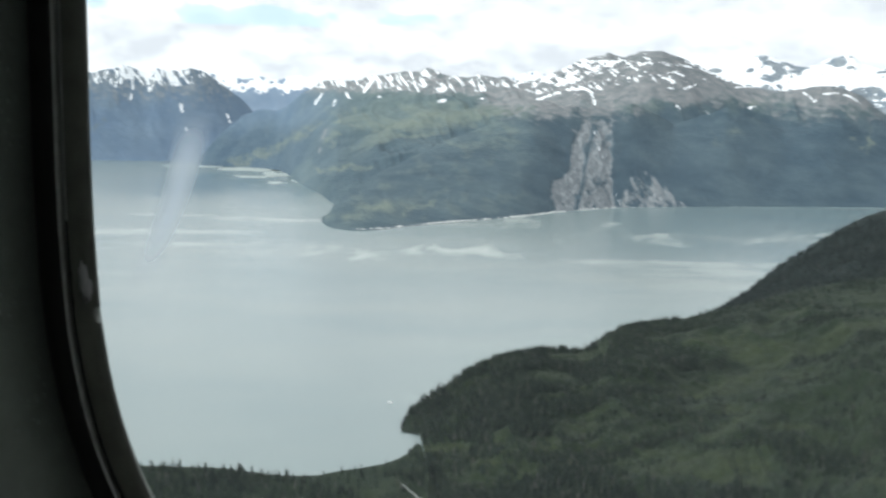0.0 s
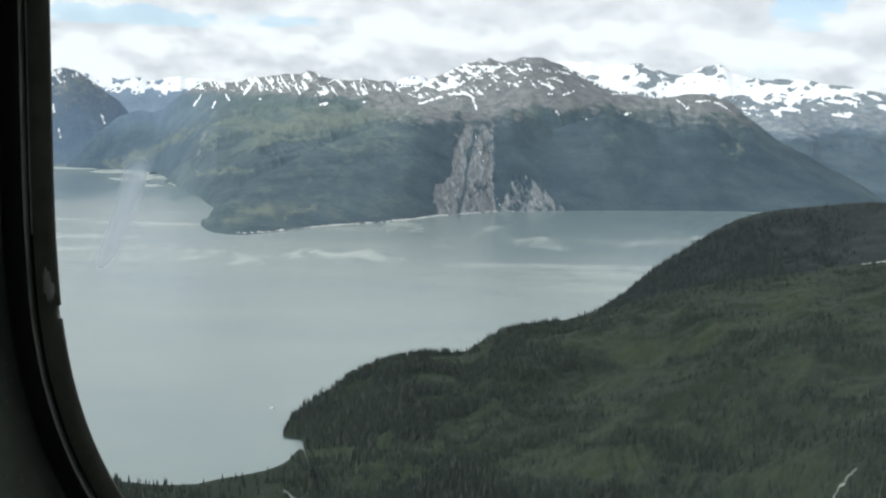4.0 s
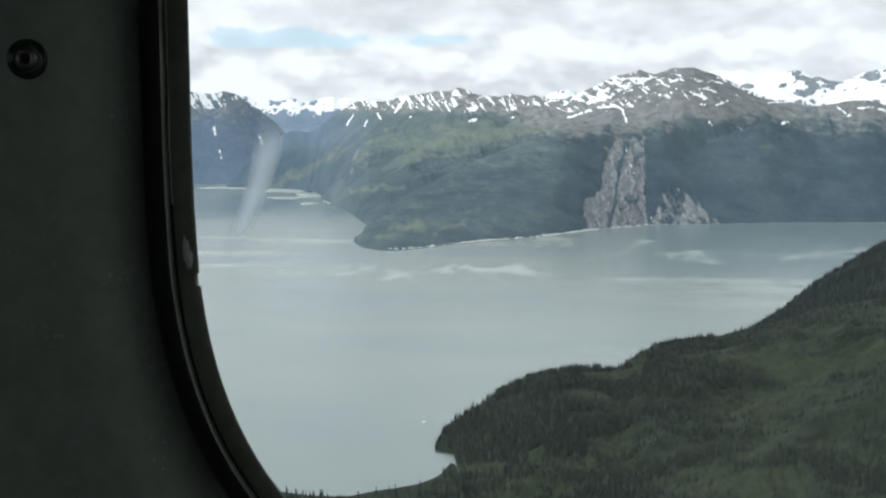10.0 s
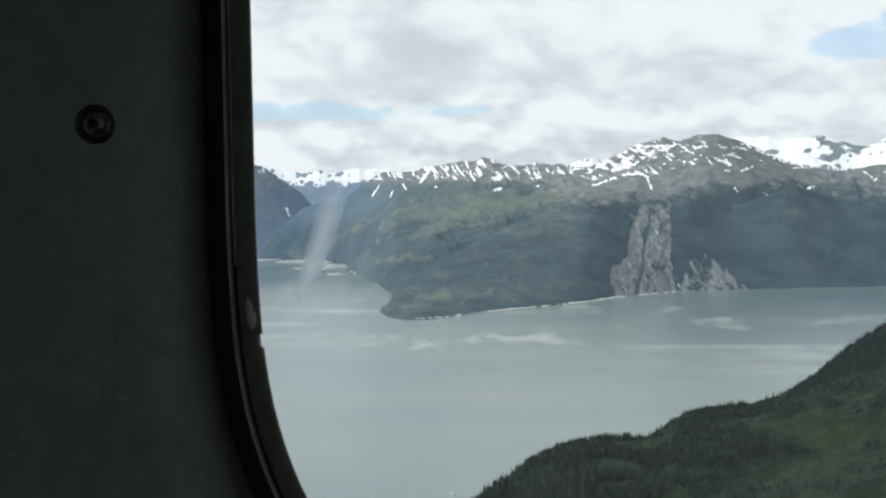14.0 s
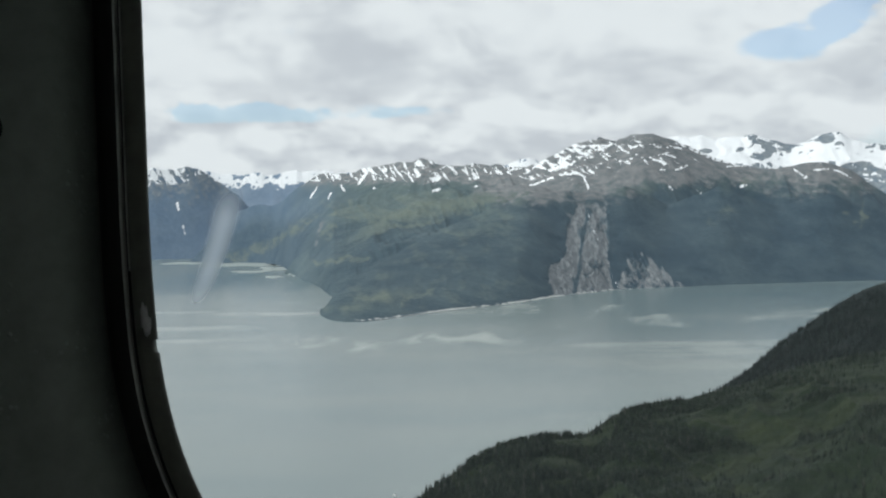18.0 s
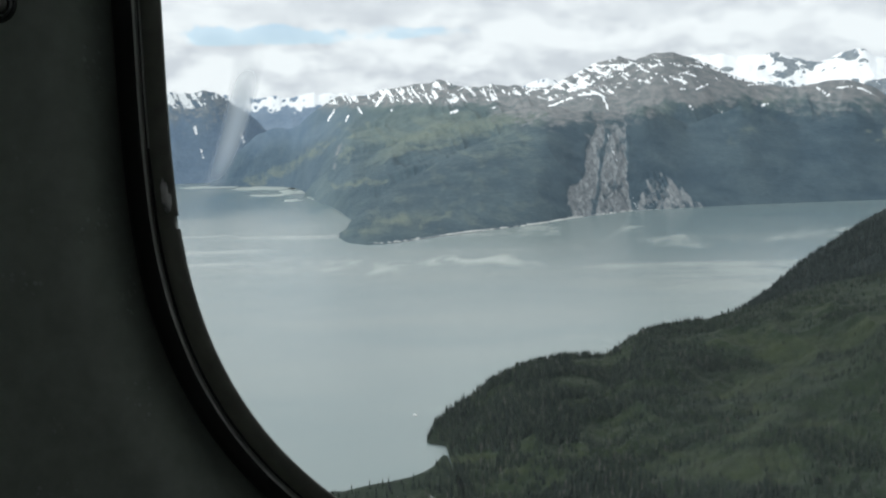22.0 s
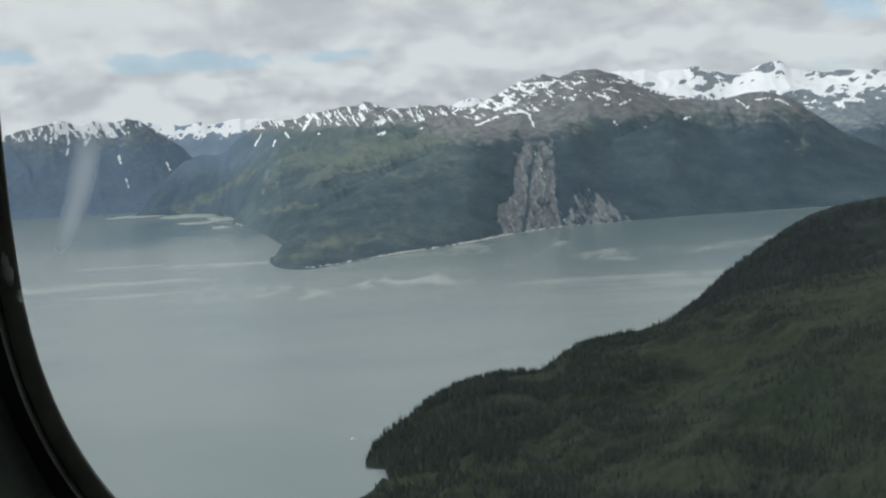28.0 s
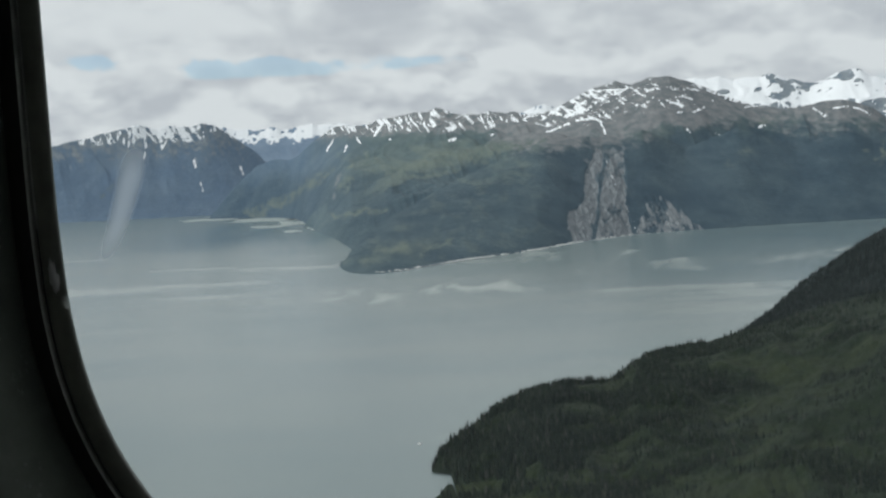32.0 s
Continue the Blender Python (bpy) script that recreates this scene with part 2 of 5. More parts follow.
def water_material():
    m, n, l, bsdf = tree_of("silty_inlet_water")
    drift = noise_node(n, l, 0.006, 6, 0.55, stretch=(0.5, 1, 1))
    base = ramp_node(n, l, drift, [(0.25, (0.142, 0.190, 0.194)), (0.50, (0.180, 0.220, 0.216)), (0.78, (0.216, 0.248, 0.234))])
    silt = step_node(n, l, math_node(n, l, "ADD", attr(n, "silt"), math_node(n, l, "MULTIPLY", math_node(n, l, "SUBTRACT", drift, 0.5), 0.5)), 0.10, 1.25)
    color = blend(n, l, silt, base, (0.52, 0.55, 0.50))
    # the mountains' dark reflections, put into the water's colour
    color = blend(n, l, attr(n, "dark_reflection"), color, (0.062, 0.122, 0.150))
    l.new(color, bsdf.inputs["Base Color"])
    l.new(math_node(n, l, "SUBTRACT", 0.22, math_node(n, l, "MULTIPLY", attr(n, "dark_reflection"), 0.07)), bsdf.inputs["Roughness"])
    bsdf.inputs["IOR"].default_value = 1.33
    bsdf.inputs["Specular IOR Level"].default_value = 0.5
    ripple = noise_node(n, l, 0.35, 6, 0.6, stretch=(0.6, 1, 1))
    bump(n, l, bsdf, ripple, 0.25, 0.5)
    return m


def plain(name, color, rough=0.6, metal=0.0, grain=60.0, vary=0.35, relief=0.0):
    m, n, l, bsdf = tree_of(name)
    t = noise_node(n, l, grain, 6, 0.6)
    w = noise_node(n, l, grain * 0.08, 4, 0.6)
    lo = tuple(c * (1 - vary) for c in color)
    hi = tuple(min(1.0, c * (1 + vary)) for c in color)
    c = blend(n, l, 0.5, ramp_node(n, l, t, [(0.3, lo), (0.7, hi)]), ramp_node(n, l, w, [(0.3, lo), (0.7, hi)]))
    l.new(c, bsdf.inputs["Base Color"])
    bsdf.inputs["Roughness"].default_value, bsdf.inputs["Metallic"].default_value = rough, metal
    if relief:
        bump(n, l, bsdf, t, 0.5, relief)
    return m


def pane_material(name, veil, gloss, faded=False):
    """Clear acrylic that lets the view through; its thin veil of scattered light imitates haze."""
    m, n, l, bsdf = tree_of(name)
    n.remove(bsdf)
    out = n["Material Output"]
    clear, veil_bsdf, shine = n.new("ShaderNodeBsdfTransparent"), n.new("ShaderNodeBsdfTranslucent"), n.new("ShaderNodeBsdfGlossy")
    clear.inputs[0].default_value = (1, 1, 1, 1) if faded else (0.97, 0.985, 0.985, 1)
    veil_bsdf.inputs[0].default_value = (0.85, 0.92, 1.0, 1)
    shine.inputs["Roughness"].default_value = 0.02
    m1, m2 = n.new("ShaderNodeMixShader"), n.new("ShaderNodeMixShader")
    veil_noise = noise_node(n, l, 14.0, 6, 0.6)
    amount = math_node(n, l, "MULTIPLY", step_node(n, l, veil_noise, -0.9, 1.9), veil * 2)
    if faded:
        amount = math_node(n, l, "MULTIPLY", attr(n, "fade"), veil)
    l.new(amount, m1.inputs[0])
    l.new(clear.outputs[0], m1.inputs[1])
    l.new(veil_bsdf.outputs[0], m1.inputs[2])
    m2.inputs[0].default_value = gloss
    l.new(m1.outputs[0], m2.inputs[1])
    l.new(shine.outputs[0], m2.inputs[2])
    l.new(m2.outputs[0], out.inputs[0])
    return m


# valley slopes painted pale blue to stand for haze
ICE_LAND = land_material("hazy_blue_valley_slopes", (0.185, 0.255, 0.345), (0.250, 0.320, 0.405), (0.20, 0.25, 0.28), (0.24, 0.28, 0.30), 9.0, (1.1, 1.25, 1.45), 0.3)
# haze and sunshine on the middle slopes are mixed into these colours
SUNNY_LAND = land_material("hazy_spruce_and_sunlit_heath", (0.080, 0.118, 0.130), (0.122, 0.160, 0.158), (0.150, 0.180, 0.150), (0.192, 0.212, 0.170), 8.0, (1.12, 1.13, 1.22), 0.5, (0.08, 1.15))
# far ranges: spruce and heath lightened and blued in place of haze
HAZE_BLUE_LAND = land_material("haze_tinted_spruce_and_heath", (0.142, 0.202, 0.282), (0.174, 0.236, 0.306), (0.136, 0.176, 0.196), (0.166, 0.200, 0.208), 9.0, (1.30, 1.42, 1.62), 0.35)
# near ground colours are darkened to hold the cloud shade over the hill
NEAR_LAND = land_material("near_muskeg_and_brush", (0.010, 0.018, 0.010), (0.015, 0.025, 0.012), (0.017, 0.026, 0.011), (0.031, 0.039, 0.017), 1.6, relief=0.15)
# a bluer copy of the near ground, for the hill behind
SHORE_LAND = land_material("bluish_spruce_floor", (0.013, 0.020, 0.019), (0.020, 0.028, 0.025), (0.020, 0.027, 0.019), (0.030, 0.037, 0.023), 1.6, relief=0.15)
WATER = water_material()
def panel_material():
    m, n, l, bsdf = tree_of("dark_painted_panel")
    fine, wide = noise_node(n, l, 90, 6, 0.6), noise_node(n, l, 7, 5, 0.6)
    c = blend(n, l, 0.5, ramp_node(n, l, fine, [(0.3, (0.173, 0.194, 0.164)), (0.7, (0.272, 0.306, 0.257))]), ramp_node(n, l, wide, [(0.3, (0.181, 0.206, 0.173)), (0.7, (0.265, 0.299, 0.250))]))
    dots = n.new("ShaderNodeTexVoronoi")
    dots.inputs["Scale"].default_value = 230.0
    g = n.new("ShaderNodeTexCoord")
    l.new(g.outputs["Object"], dots.inputs["Vector"])
    blister = math_node(n, l, "MULTIPLY", step_node(n, l, dots.outputs["Distance"], 0.34, 0.16), step_node(n, l, noise_node(n, l, 24, 5, 0.65), 0.54, 0.66))
    c = blend(n, l, math_node(n, l, "MULTIPLY", blister, 0.42), c, (0.42, 0.44, 0.42))
    l.new(c, bsdf.inputs["Base Color"])
    bsdf.inputs["Roughness"].default_value = 0.5
    bump(n, l, bsdf, math_node(n, l, "ADD", math_node(n, l, "MULTIPLY", fine, 0.5), blister), 0.5, 0.0006)
    return m


PANEL = panel_material()
RUBBER = plain("black_rubber", (0.012, 0.013, 0.012), 0.7, 0, 120, 0.3)
TRIM = plain("brown_black_trim", (0.118, 0.124, 0.100), 0.55, 0, 80, 0.4, 0.0004)
BEAD = plain("worn_metal_bead", (0.52, 0.54, 0.49), 0.50, 0.10, 150, 0.30)
STEEL = plain("dark_steel", (0.16, 0.155, 0.14), 0.28, 0.9, 200, 0.4)
# unseen cabin lining, added pale to bounce light onto the window wall
BOUNCE_LINING = plain("pale_grey_bounce_lining", (0.74, 0.75, 0.73), 0.8, 0, 50, 0.25)
CARPET = plain("charcoal_carpet", (0.05, 0.05, 0.05), 0.95, 0, 200, 0.5)
GLOSS = plain("black_enamel", (0.016, 0.017, 0.016), 0.22, 0, 200, 0.3)
CHIP = plain("bare_scuffed_metal", (0.5, 0.5, 0.48), 0.5, 0.6, 200, 0.4)
PANE = pane_material("clear_acrylic", 0.028, 0.002)
# translucent strip that imitates a reflection in the pane
PANE_REFLECTION = pane_material("reflection_on_acrylic", 0.74, 0.0, True)


# ---------------------------------------------------------------- noise and meshes
def lattice(x, y, seed):
    rng = np.random.RandomState(seed)
    table, perm = rng.rand(4096), rng.permutation(4096)
    xi, yi = np.floor(x).astype(np.int64), np.floor(y).astype(np.int64)
    u, v = x - xi, y - yi
    u, v = u * u * u * (u * (6 * u - 15) + 10), v * v * v * (v * (6 * v - 15) + 10)
    def at(i, j):
        return table[perm[(perm[i & 4095] + j) & 4095]]
    return (at(xi, yi) * (1 - u) + at(xi + 1, yi) * u) * (1 - v) + (at(xi, yi + 1) * (1 - u) + at(xi + 1, yi + 1) * u) * v


def fbm(x, y, seed=1, octaves=6, gain=0.5, ridged=False):
    total, amp, norm = np.zeros(np.broadcast(x, y).shape), 1.0, 0.0
    x, y = np.broadcast_arrays(np.asarray(x, float), np.asarray(y, float))
    for k in range(octaves):
        v = lattice(x * 2.03 ** k + 17.3 * k, y * 2.03 ** k - 9.1 * k, seed + k)
        if ridged:
            v = 1 - np.abs(2 * v - 1)
        total += amp * v
        norm += amp
        amp *= gain
    return total / norm


def smooth(x, lo, hi):
    t = np.clip((x - lo) / (hi - lo), 0, 1)
    return t * t * (3 - 2 * t)


def curve(points, az):
    """A smooth line through pairs (azimuth, value)."""
    xs, ys = np.array(points[0::2], float), np.array(points[1::2], float)
    fine = np.interp(az, xs, ys)
    w = 0.08
    return (fine * 2 + np.interp(az - w, xs, ys) + np.interp(az + w, xs, ys)) / 4


def sheet(name, x, y, z, layers, material, smooth_faces=True):
    """A grid of points as one mesh, with its cover layers."""
    r, c = x.shape
    mesh = bpy.data.meshes.new(name)
    co = np.stack([x, y, z], -1).reshape(-1, 3).astype(np.float32)
    i = np.arange(r * c).reshape(r, c)
    quads = np.stack([i[:-1, :-1], i[:-1, 1:], i[1:, 1:], i[1:, :-1]], -1).reshape(-1, 4)
    mesh.vertices.add(len(co))
    mesh.vertices.foreach_set("co", co.ravel())
    mesh.loops.add(quads.size)
    mesh.loops.foreach_set("vertex_index", quads.ravel().astype(np.int32))
    mesh.polygons.add(len(quads))
    mesh.polygons.foreach_set("loop_start", np.arange(0, quads.size, 4, dtype=np.int32))
    mesh.polygons.foreach_set("use_smooth", np.full(len(quads), smooth_faces))
    mesh.update(calc_edges=True)
    for key, values in layers.items():
        a = mesh.attributes.new(key, "FLOAT", "POINT")
        a.data.foreach_set("value", values.reshape(-1).astype(np.float32))
    mesh.materials.append(material)
    return new(name, mesh)


def patch(az, el, places):
    """Soft ovals: azimuth, elevation, half width, half height, weight."""
    m = np.zeros(az.shape)
    for a0, e0, wa, we, k in places:
        m = np.maximum(m, k * np.exp(-((az - a0) / wa) ** 2 - ((el - e0) / we) ** 2))
    return m


def strokes(az, el, lines, grow):
    """1 on the bands (azimuth, elevation, half width), 0 off them."""
    m = np.zeros(az.shape)
    for line in lines:
        p = [line[i:i + 3] for i in range(0, len(line), 3)]
        for (a0, e0, w0), (a1, e1, w1) in zip(p, p[1:]):
            t = np.clip(((az - a0) * (a1 - a0) + (el - e0) * (e1 - e0)) / ((a1 - a0) ** 2 + (e1 - e0) ** 2), 0, 1)
            d = np.hypot(az - a0 - t * (a1 - a0), el - e0 - t * (e1 - e0))
            m = np.maximum(m, d < grow * (w0 + (w1 - w0) * t) + 0.06)
    return m


def streaks(az, el, lines):
    """Soft-edged bands for snow gullies and waterfalls."""
    m = np.zeros(az.shape)
    wob = 0.10 * (fbm(az * 6, el * 6, 57, 4, 0.6) - 0.5)
    for line in lines:
        p = [line[i:i + 3] for i in range(0, len(line), 3)]
        for (a0, e0, w0), (a1, e1, w1) in zip(p, p[1:]):
            t = np.clip(((az - a0) * (a1 - a0) + (el - e0) * (e1 - e0)) / ((a1 - a0) ** 2 + (e1 - e0) ** 2), 0, 1)
            d = np.hypot(az - a0 - t * (a1 - a0), el - e0 - t * (e1 - e0)) + wob
            w = w0 + (w1 - w0) * t
            m = np.maximum(m, 1 - smooth(d, 0.2 * w, 1.2 * w))
    return m * (0.35 + 0.65 * smooth(fbm(az * 9, el * 9, 58, 4, 0.6), 0.36, 0.58))


def mountain(name, span, cols, rows, skyline, shore, far, power, relief, seed, cover, label, category, jag=0.12, gully=1.0, material=None, calm=(-60, 1.0, 60, 1.0), carve=None):
    """A flank that climbs from its shore to its skyline, seen from the inlet, with spurs and gullies running down it."""
    material = material or SUNNY_LAND
    az = np.linspace(span[0], span[1], cols)
    plain_top = curve(skyline, az)
    top = plain_top + jag * (fbm(az * 1.7, 0 * az, seed + 50, 5, 0.5) - 0.5) * 2
    r0 = WATERLINE / np.tan(np.radians(-curve(shore, az)))
    r1 = curve(far, az)
    ztop = np.maximum(WATERLINE + r1 * np.tan(np.radians(top)), 1.0)
    s = np.concatenate([np.linspace(-0.02, 1, rows), [1.02, 1.06, 1.12, 1.2]])[:, None]
    r = r0 + (r1 - r0) * s
    sc = np.clip(s, 0, 1)
    shape = 0.35 * sc + 0.65 * sc ** power
    step = (span[1] - span[0]) / (cols - 1)
    reach = int(2.4 / step)
    bell = np.exp(-(np.arange(-reach, reach + 1) * step / 0.9) ** 2)
    soft = np.convolve(np.pad(plain_top, reach, "edge"), bell / bell.sum(), "valid")
    soft = plain_top + (soft - plain_top) * smooth(np.minimum(az - span[0], span[1] - az), 0.2, 2.2)
    zsoft = np.maximum(WATERLINE + r1 * np.tan(np.radians(soft)), 1.0)
    z = zsoft * shape + (ztop - zsoft) * sc ** 9
    A = np.radians(az)[None, :]
    x, y = r * np.sin(A), r * np.cos(A)
    warp = 1.2 * fbm(x / 420, y / 420, seed + 9, 3)
    fall = az[None, :] * 0.44 * gully + 1.5 * warp + 0.9 * sc
    ridges = fbm(fall, sc * 1.3 + 0.5 * warp, seed, 6, 0.50, True)
    spurs = fbm(x / 640 + 0.5 * warp, y / 640, seed + 60, 6, 0.44, True)
    lumps = fbm(x / 190, y / 190, seed + 20, 7, 0.48)
    window = np.minimum(sc ** 0.8, 1) * (1 - 0.93 * sc ** 4) * np.clip(ztop / 160, 0.12, 1)
    z = z + relief * np.interp(az, calm[0::2], calm[1::2]) * window * ((ridges - 0.62) * 1.0 + (spurs - 0.6) * 2.6 + (lumps - 0.5) * 0.8)
    if carve:
        z = z + carve(az[None, :] + 0 * r, np.degrees(np.arctan2(z - WATERLINE, r))) * np.minimum(1, sc * 12) * (1 - sc ** 8)
    z = np.where(s > 1, ztop - (s - 1) * r1 * 0.45, z)
    z = np.where(s <= 0, -3.0, np.maximum(z, 0.4 + 3 * sc))
    el = np.degrees(np.arctan2(z - WATERLINE, r))
    lumps = lumps + 0.6 * (spurs - 0.6) + 0.12 * (ridges - 0.62)
    layers = cover(az[None, :] + 0 * r, el, z, x, y, ridges, lumps, sc + 0 * r)
    return tagged(sheet(name, x, y, z, layers, material), label, category, kind="structure")


# ---------------------------------------------------------------- inlet
def inlet():
    az = np.concatenate([np.arange(-180, -40, 4.0), np.arange(-40, 44, 0.25), np.arange(44, 181, 4.0)])
    r = np.concatenate([[0.01], np.geomspace(60, 4960, 320)])[:, None]
    A = np.radians(az)[None, :]
    x, y = r * np.sin(A), r * np.cos(A)
    el = np.degrees(np.arctan2(-WATERLINE, r)) + 0 * x
    azg = az[None, :] + 0 * x
    streak = fbm(x / 330 + 0.3 * fbm(x / 90, y / 60, 5, 4), y / 90, 3, 6, 0.55)
    silt = 0.55 * smooth(streak, 0.50, 0.72) * (0.25 + 0.75 * smooth(el, -8.5, -5.6)) * smooth(-el, 2.4, 4.2)
    curl = fbm(x / 190, y / 190, 14, 7, 0.6)
    u = fbm(azg * 0.42 + 0.3 * el, el * 1.5, 24, 6, 0.58) - 0.5
    v = fbm(azg * 0.36 - 0.5 * el, el * 1.1, 27, 6, 0.58) - 0.5
    torn = fbm(azg * 0.9 + 2.0 * u, el * 2.6 + 2.0 * v, 29, 6, 0.6)
    silt = np.maximum(silt, patch(azg + 4.5 * u, el + 1.7 * v, [(a, e, 1.5 * w, 1.9 * h, 0.70 * k) for a, e, w, h, k in PLUMES]) * (0.35 + 0.9 * smooth(torn, 0.36, 0.62)))
    # dark band under the right shore: a reflection painted on the water
    dark_reflection = 0.45 * smooth(azg, 1, 14) * smooth(el, -7.4, -5.0) * smooth(streak, 0.68, 0.45)
    dark_reflection = np.maximum(dark_reflection, patch(azg + 4 * (curl - 0.5), el + 0.7 * (curl - 0.5), DARK_REFLECTIONS))
    tagged(sheet("water", x, y, 0 * x, {"silt": silt, "dark_reflection": dark_reflection}, WATER), "milky grey-green tidal water streaked with glacial silt", "water", kind="structure")


# silt plumes; the last oval paints a pale reflection as silt
PLUMES = [(-3.81, -5.91, 1.48, 0.18, 0.8), (0.92, -6.33, 2.51, 0.18, 1), (2.54, -6.42, 0.89, 0.15, 0.9), (4.31, -4.70, 1.18, 0.18, 0.8), (5.93, -5.19, 0.74, 0.15, 0.5), (8.98, -4.72, 1.33, 0.18, 0.9), (12.69, -4.92, 2.21, 0.18, 1), (17.65, -4.97, 2.66, 0.18, 0.9), (21.07, -4.95, 2.07, 0.18, 0.9), (9.58, -10.32, 1.12, 0.21, 1), (10.74, -10.94, 1.03, 0.15, 0.6), (-10.36, -5.57, 1.33, 0.21, 0.5), (-6.60, -6.00, 1.18, 0.18, 0.5), (-9.79, -6.27, 0.89, 0.12, 0.5), (-9.49, -2.04, 1.77, 0.09, 0.8), (-7.75, -2.25, 0.89, 0.15, 0.7), (-11.20, -1.94, 1.18, 0.07, 0.6), (-9.21, -4.66, 1.77, 0.24, 0.35), (6.38, -9.77, 3.54, 0.41, 0.3), (0.48, -13.55, 1.77, 0.24, 0.5), (-10.60, -3.60, 1.20, 0.30, 0.30)]
# ovals where dark mountain reflections are painted
DARK_REFLECTIONS = [(-11.20, -2.95, 4.20, 0.55, 0.80), (-10.35, -2.76, 2.07, 0.27, 0.9), (-7.03, -3.07, 1.18, 0.35, 0.8), (-12.05, -2.45, 1.18, 0.24, 0.8), (-8.92, -3.70, 1.48, 0.21, 0.4), (17.64, -3.79, 5.31, 0.41, 0.6), (12.12, -3.75, 2.07, 0.18, 0.5)]
inlet()

# ---------------------------------------------------------------- the far side
SKY_LEFT = [-33.40, 1.50, -27.00, 1.70, -22.00, 1.90, -19.60, 2.20, -17.84, 2.52, -17.37, 2.68, -16.71, 2.85, -16.05, 2.92, -15.65, 3.05, -15.26, 2.90, -14.74, 2.76, -14.33, 2.88, -14.01, 2.93, -13.66, 2.87, -13.26, 2.89, -12.90, 2.99, -12.57, 3.04, -12.17, 2.97, -11.82, 2.88, -11.37, 2.59, -10.97, 2.35, -10.57, 2.06, -10.18, 1.71, -9.78, 1.33, -9.47, 1.01, -8.97, 0.76, -8.30, 0.22, -6.00, -1.20]
SHORE_LEFT = [-33.50, -1.62, -7.00, -1.64, -2.48, -1.66]
SKY_ICE = [-13.20, 2.30, -12.02, 2.85, -11.55, 2.81, -11.15, 2.66, -10.32, 2.69, -9.90, 2.63, -9.42, 2.70, -8.92, 2.71, -8.50, 2.64, -8.08, 2.63, -7.65, 2.71, -7.22, 2.78, -6.93, 2.86, -6.51, 2.79, -6.07, 2.89, -5.65, 2.79, -4.94, 2.74, -4.24, 2.70, -2.47, 2.62, 3.41, 2.74, 4.15, 3.08, 4.73, 3.29, 5.11, 3.31, 5.41, 3.20, 5.90, 2.90, 9.23, 2.47]
SKY_MID = [-12.45, -1.82, -12.00, -1.33, -11.41, -0.62, -10.66, 0.15, -9.87, 0.78, -9.21, 1.02, -8.79, 1.06, -8.22, 1.04, -7.79, 1.20, -7.34, 1.61, -6.74, 2.02, -6.30, 2.35, -5.71, 2.62, -5.20, 2.68, -4.24, 2.65, -3.80, 2.79, -3.50, 2.97, -0.94, 3.27, -0.47, 3.50, -0.24, 3.36, 0.62, 3.09, 1.65, 3.00, 2.09, 3.09, 3.12, 2.91, 3.41, 3.00, 3.77, 2.88, 4.29, 2.82, 4.73, 2.85, 5.03, 2.79, 5.76, 3.08, 7.50, 4.00, 8.48, 4.13, 8.74, 4.30, 9.00, 4.18, 9.51, 4.09, 9.94, 4.26, 10.51, 4.39, 11.50, 4.41, 13.19, 3.78, 14.31, 3.22, 15.41, 2.76, 16.78, 2.48, 17.58, 2.50, 18.91, 2.76, 19.70, 2.77, 20.22, 2.65, 21.00, 2.34, 23.29, 0.60, 27.41, -1.57, 28.81, -2.46, 29.93, -2.81, 31.89, -2.83]
SHORE_MID = [-12.50, -1.83, -10.60, -1.86, -9.60, -1.90, -8.62, -1.95, -8.19, -2.01, -7.75, -2.13, -7.46, -2.37, -7.03, -2.60, -6.45, -2.87, -5.72, -3.26, -5.13, -3.67, -2.48, -3.54, 3.43, -3.39, 22.02, -3.01, 31.89, -2.88]
SKY_SPUR = [-7.67, -2.45, -7.46, -2.13, -7.17, -1.81, -6.73, -1.49, -6.15, -1.14, -5.42, -0.79, -4.54, -0.44, -3.51, -0.09, -2.48, 0.27, -1.30, 0.68, -0.12, 1.03, 1.06, 1.33, 2.24, 1.56, 3.42, 1.77, 4.30, 1.91, 5.47, 1.85, 6.64, 1.47, 7.80, 1.03]
SHORE_SPUR = [-7.67, -2.48, -7.32, -2.52, -7.03, -2.69, -6.45, -2.96, -5.86, -3.26, -5.28, -3.73, -4.25, -3.97, 7.82, -3.51]
SKY_FRONT = [-5.43, -3.96, -5.22, -3.76, -4.84, -3.38, -4.25, -2.85, -3.36, -2.30, -2.48, -1.85, -1.30, -1.27, -0.12, -0.68, 1.06, -0.14, 2.24, 0.33, 3.42, 0.83, 4.59, 1.27, 5.76, 1.56, 6.93, 1.61, 8.09, 1.49, 9.20, 1.55, 10.00, 1.85, 10.90, 1.45, 12.20, 0.75, 13.60, 1.25, 14.80, 1.70, 16.20, 1.10, 17.60, 0.55, 19.00, 0.95, 20.20, 1.15, 21.20, 0.60, 22.17, 0.36, 23.30, -0.27, 25.52, -1.20, 27.42, -1.96, 28.81, -2.58, 29.93, -2.86, 31.89, -2.88]
SHORE_FRONT = [-5.54, -4.40, -5.22, -4.79, -4.55, -5.03, -3.66, -5.06, -2.48, -4.95, -1.30, -4.80, -0.12, -4.66, 1.36, -4.51, 2.25, -4.42, 3.43, -4.30, 4.60, -4.17, 5.78, -3.99, 6.36, -3.90, 7.24, -3.80, 8.11, -3.71, 9.26, -3.58, 10.70, -3.51, 12.54, -3.43, 14.91, -3.33, 17.63, -3.23, 22.03, -3.09, 31.89, -2.93]
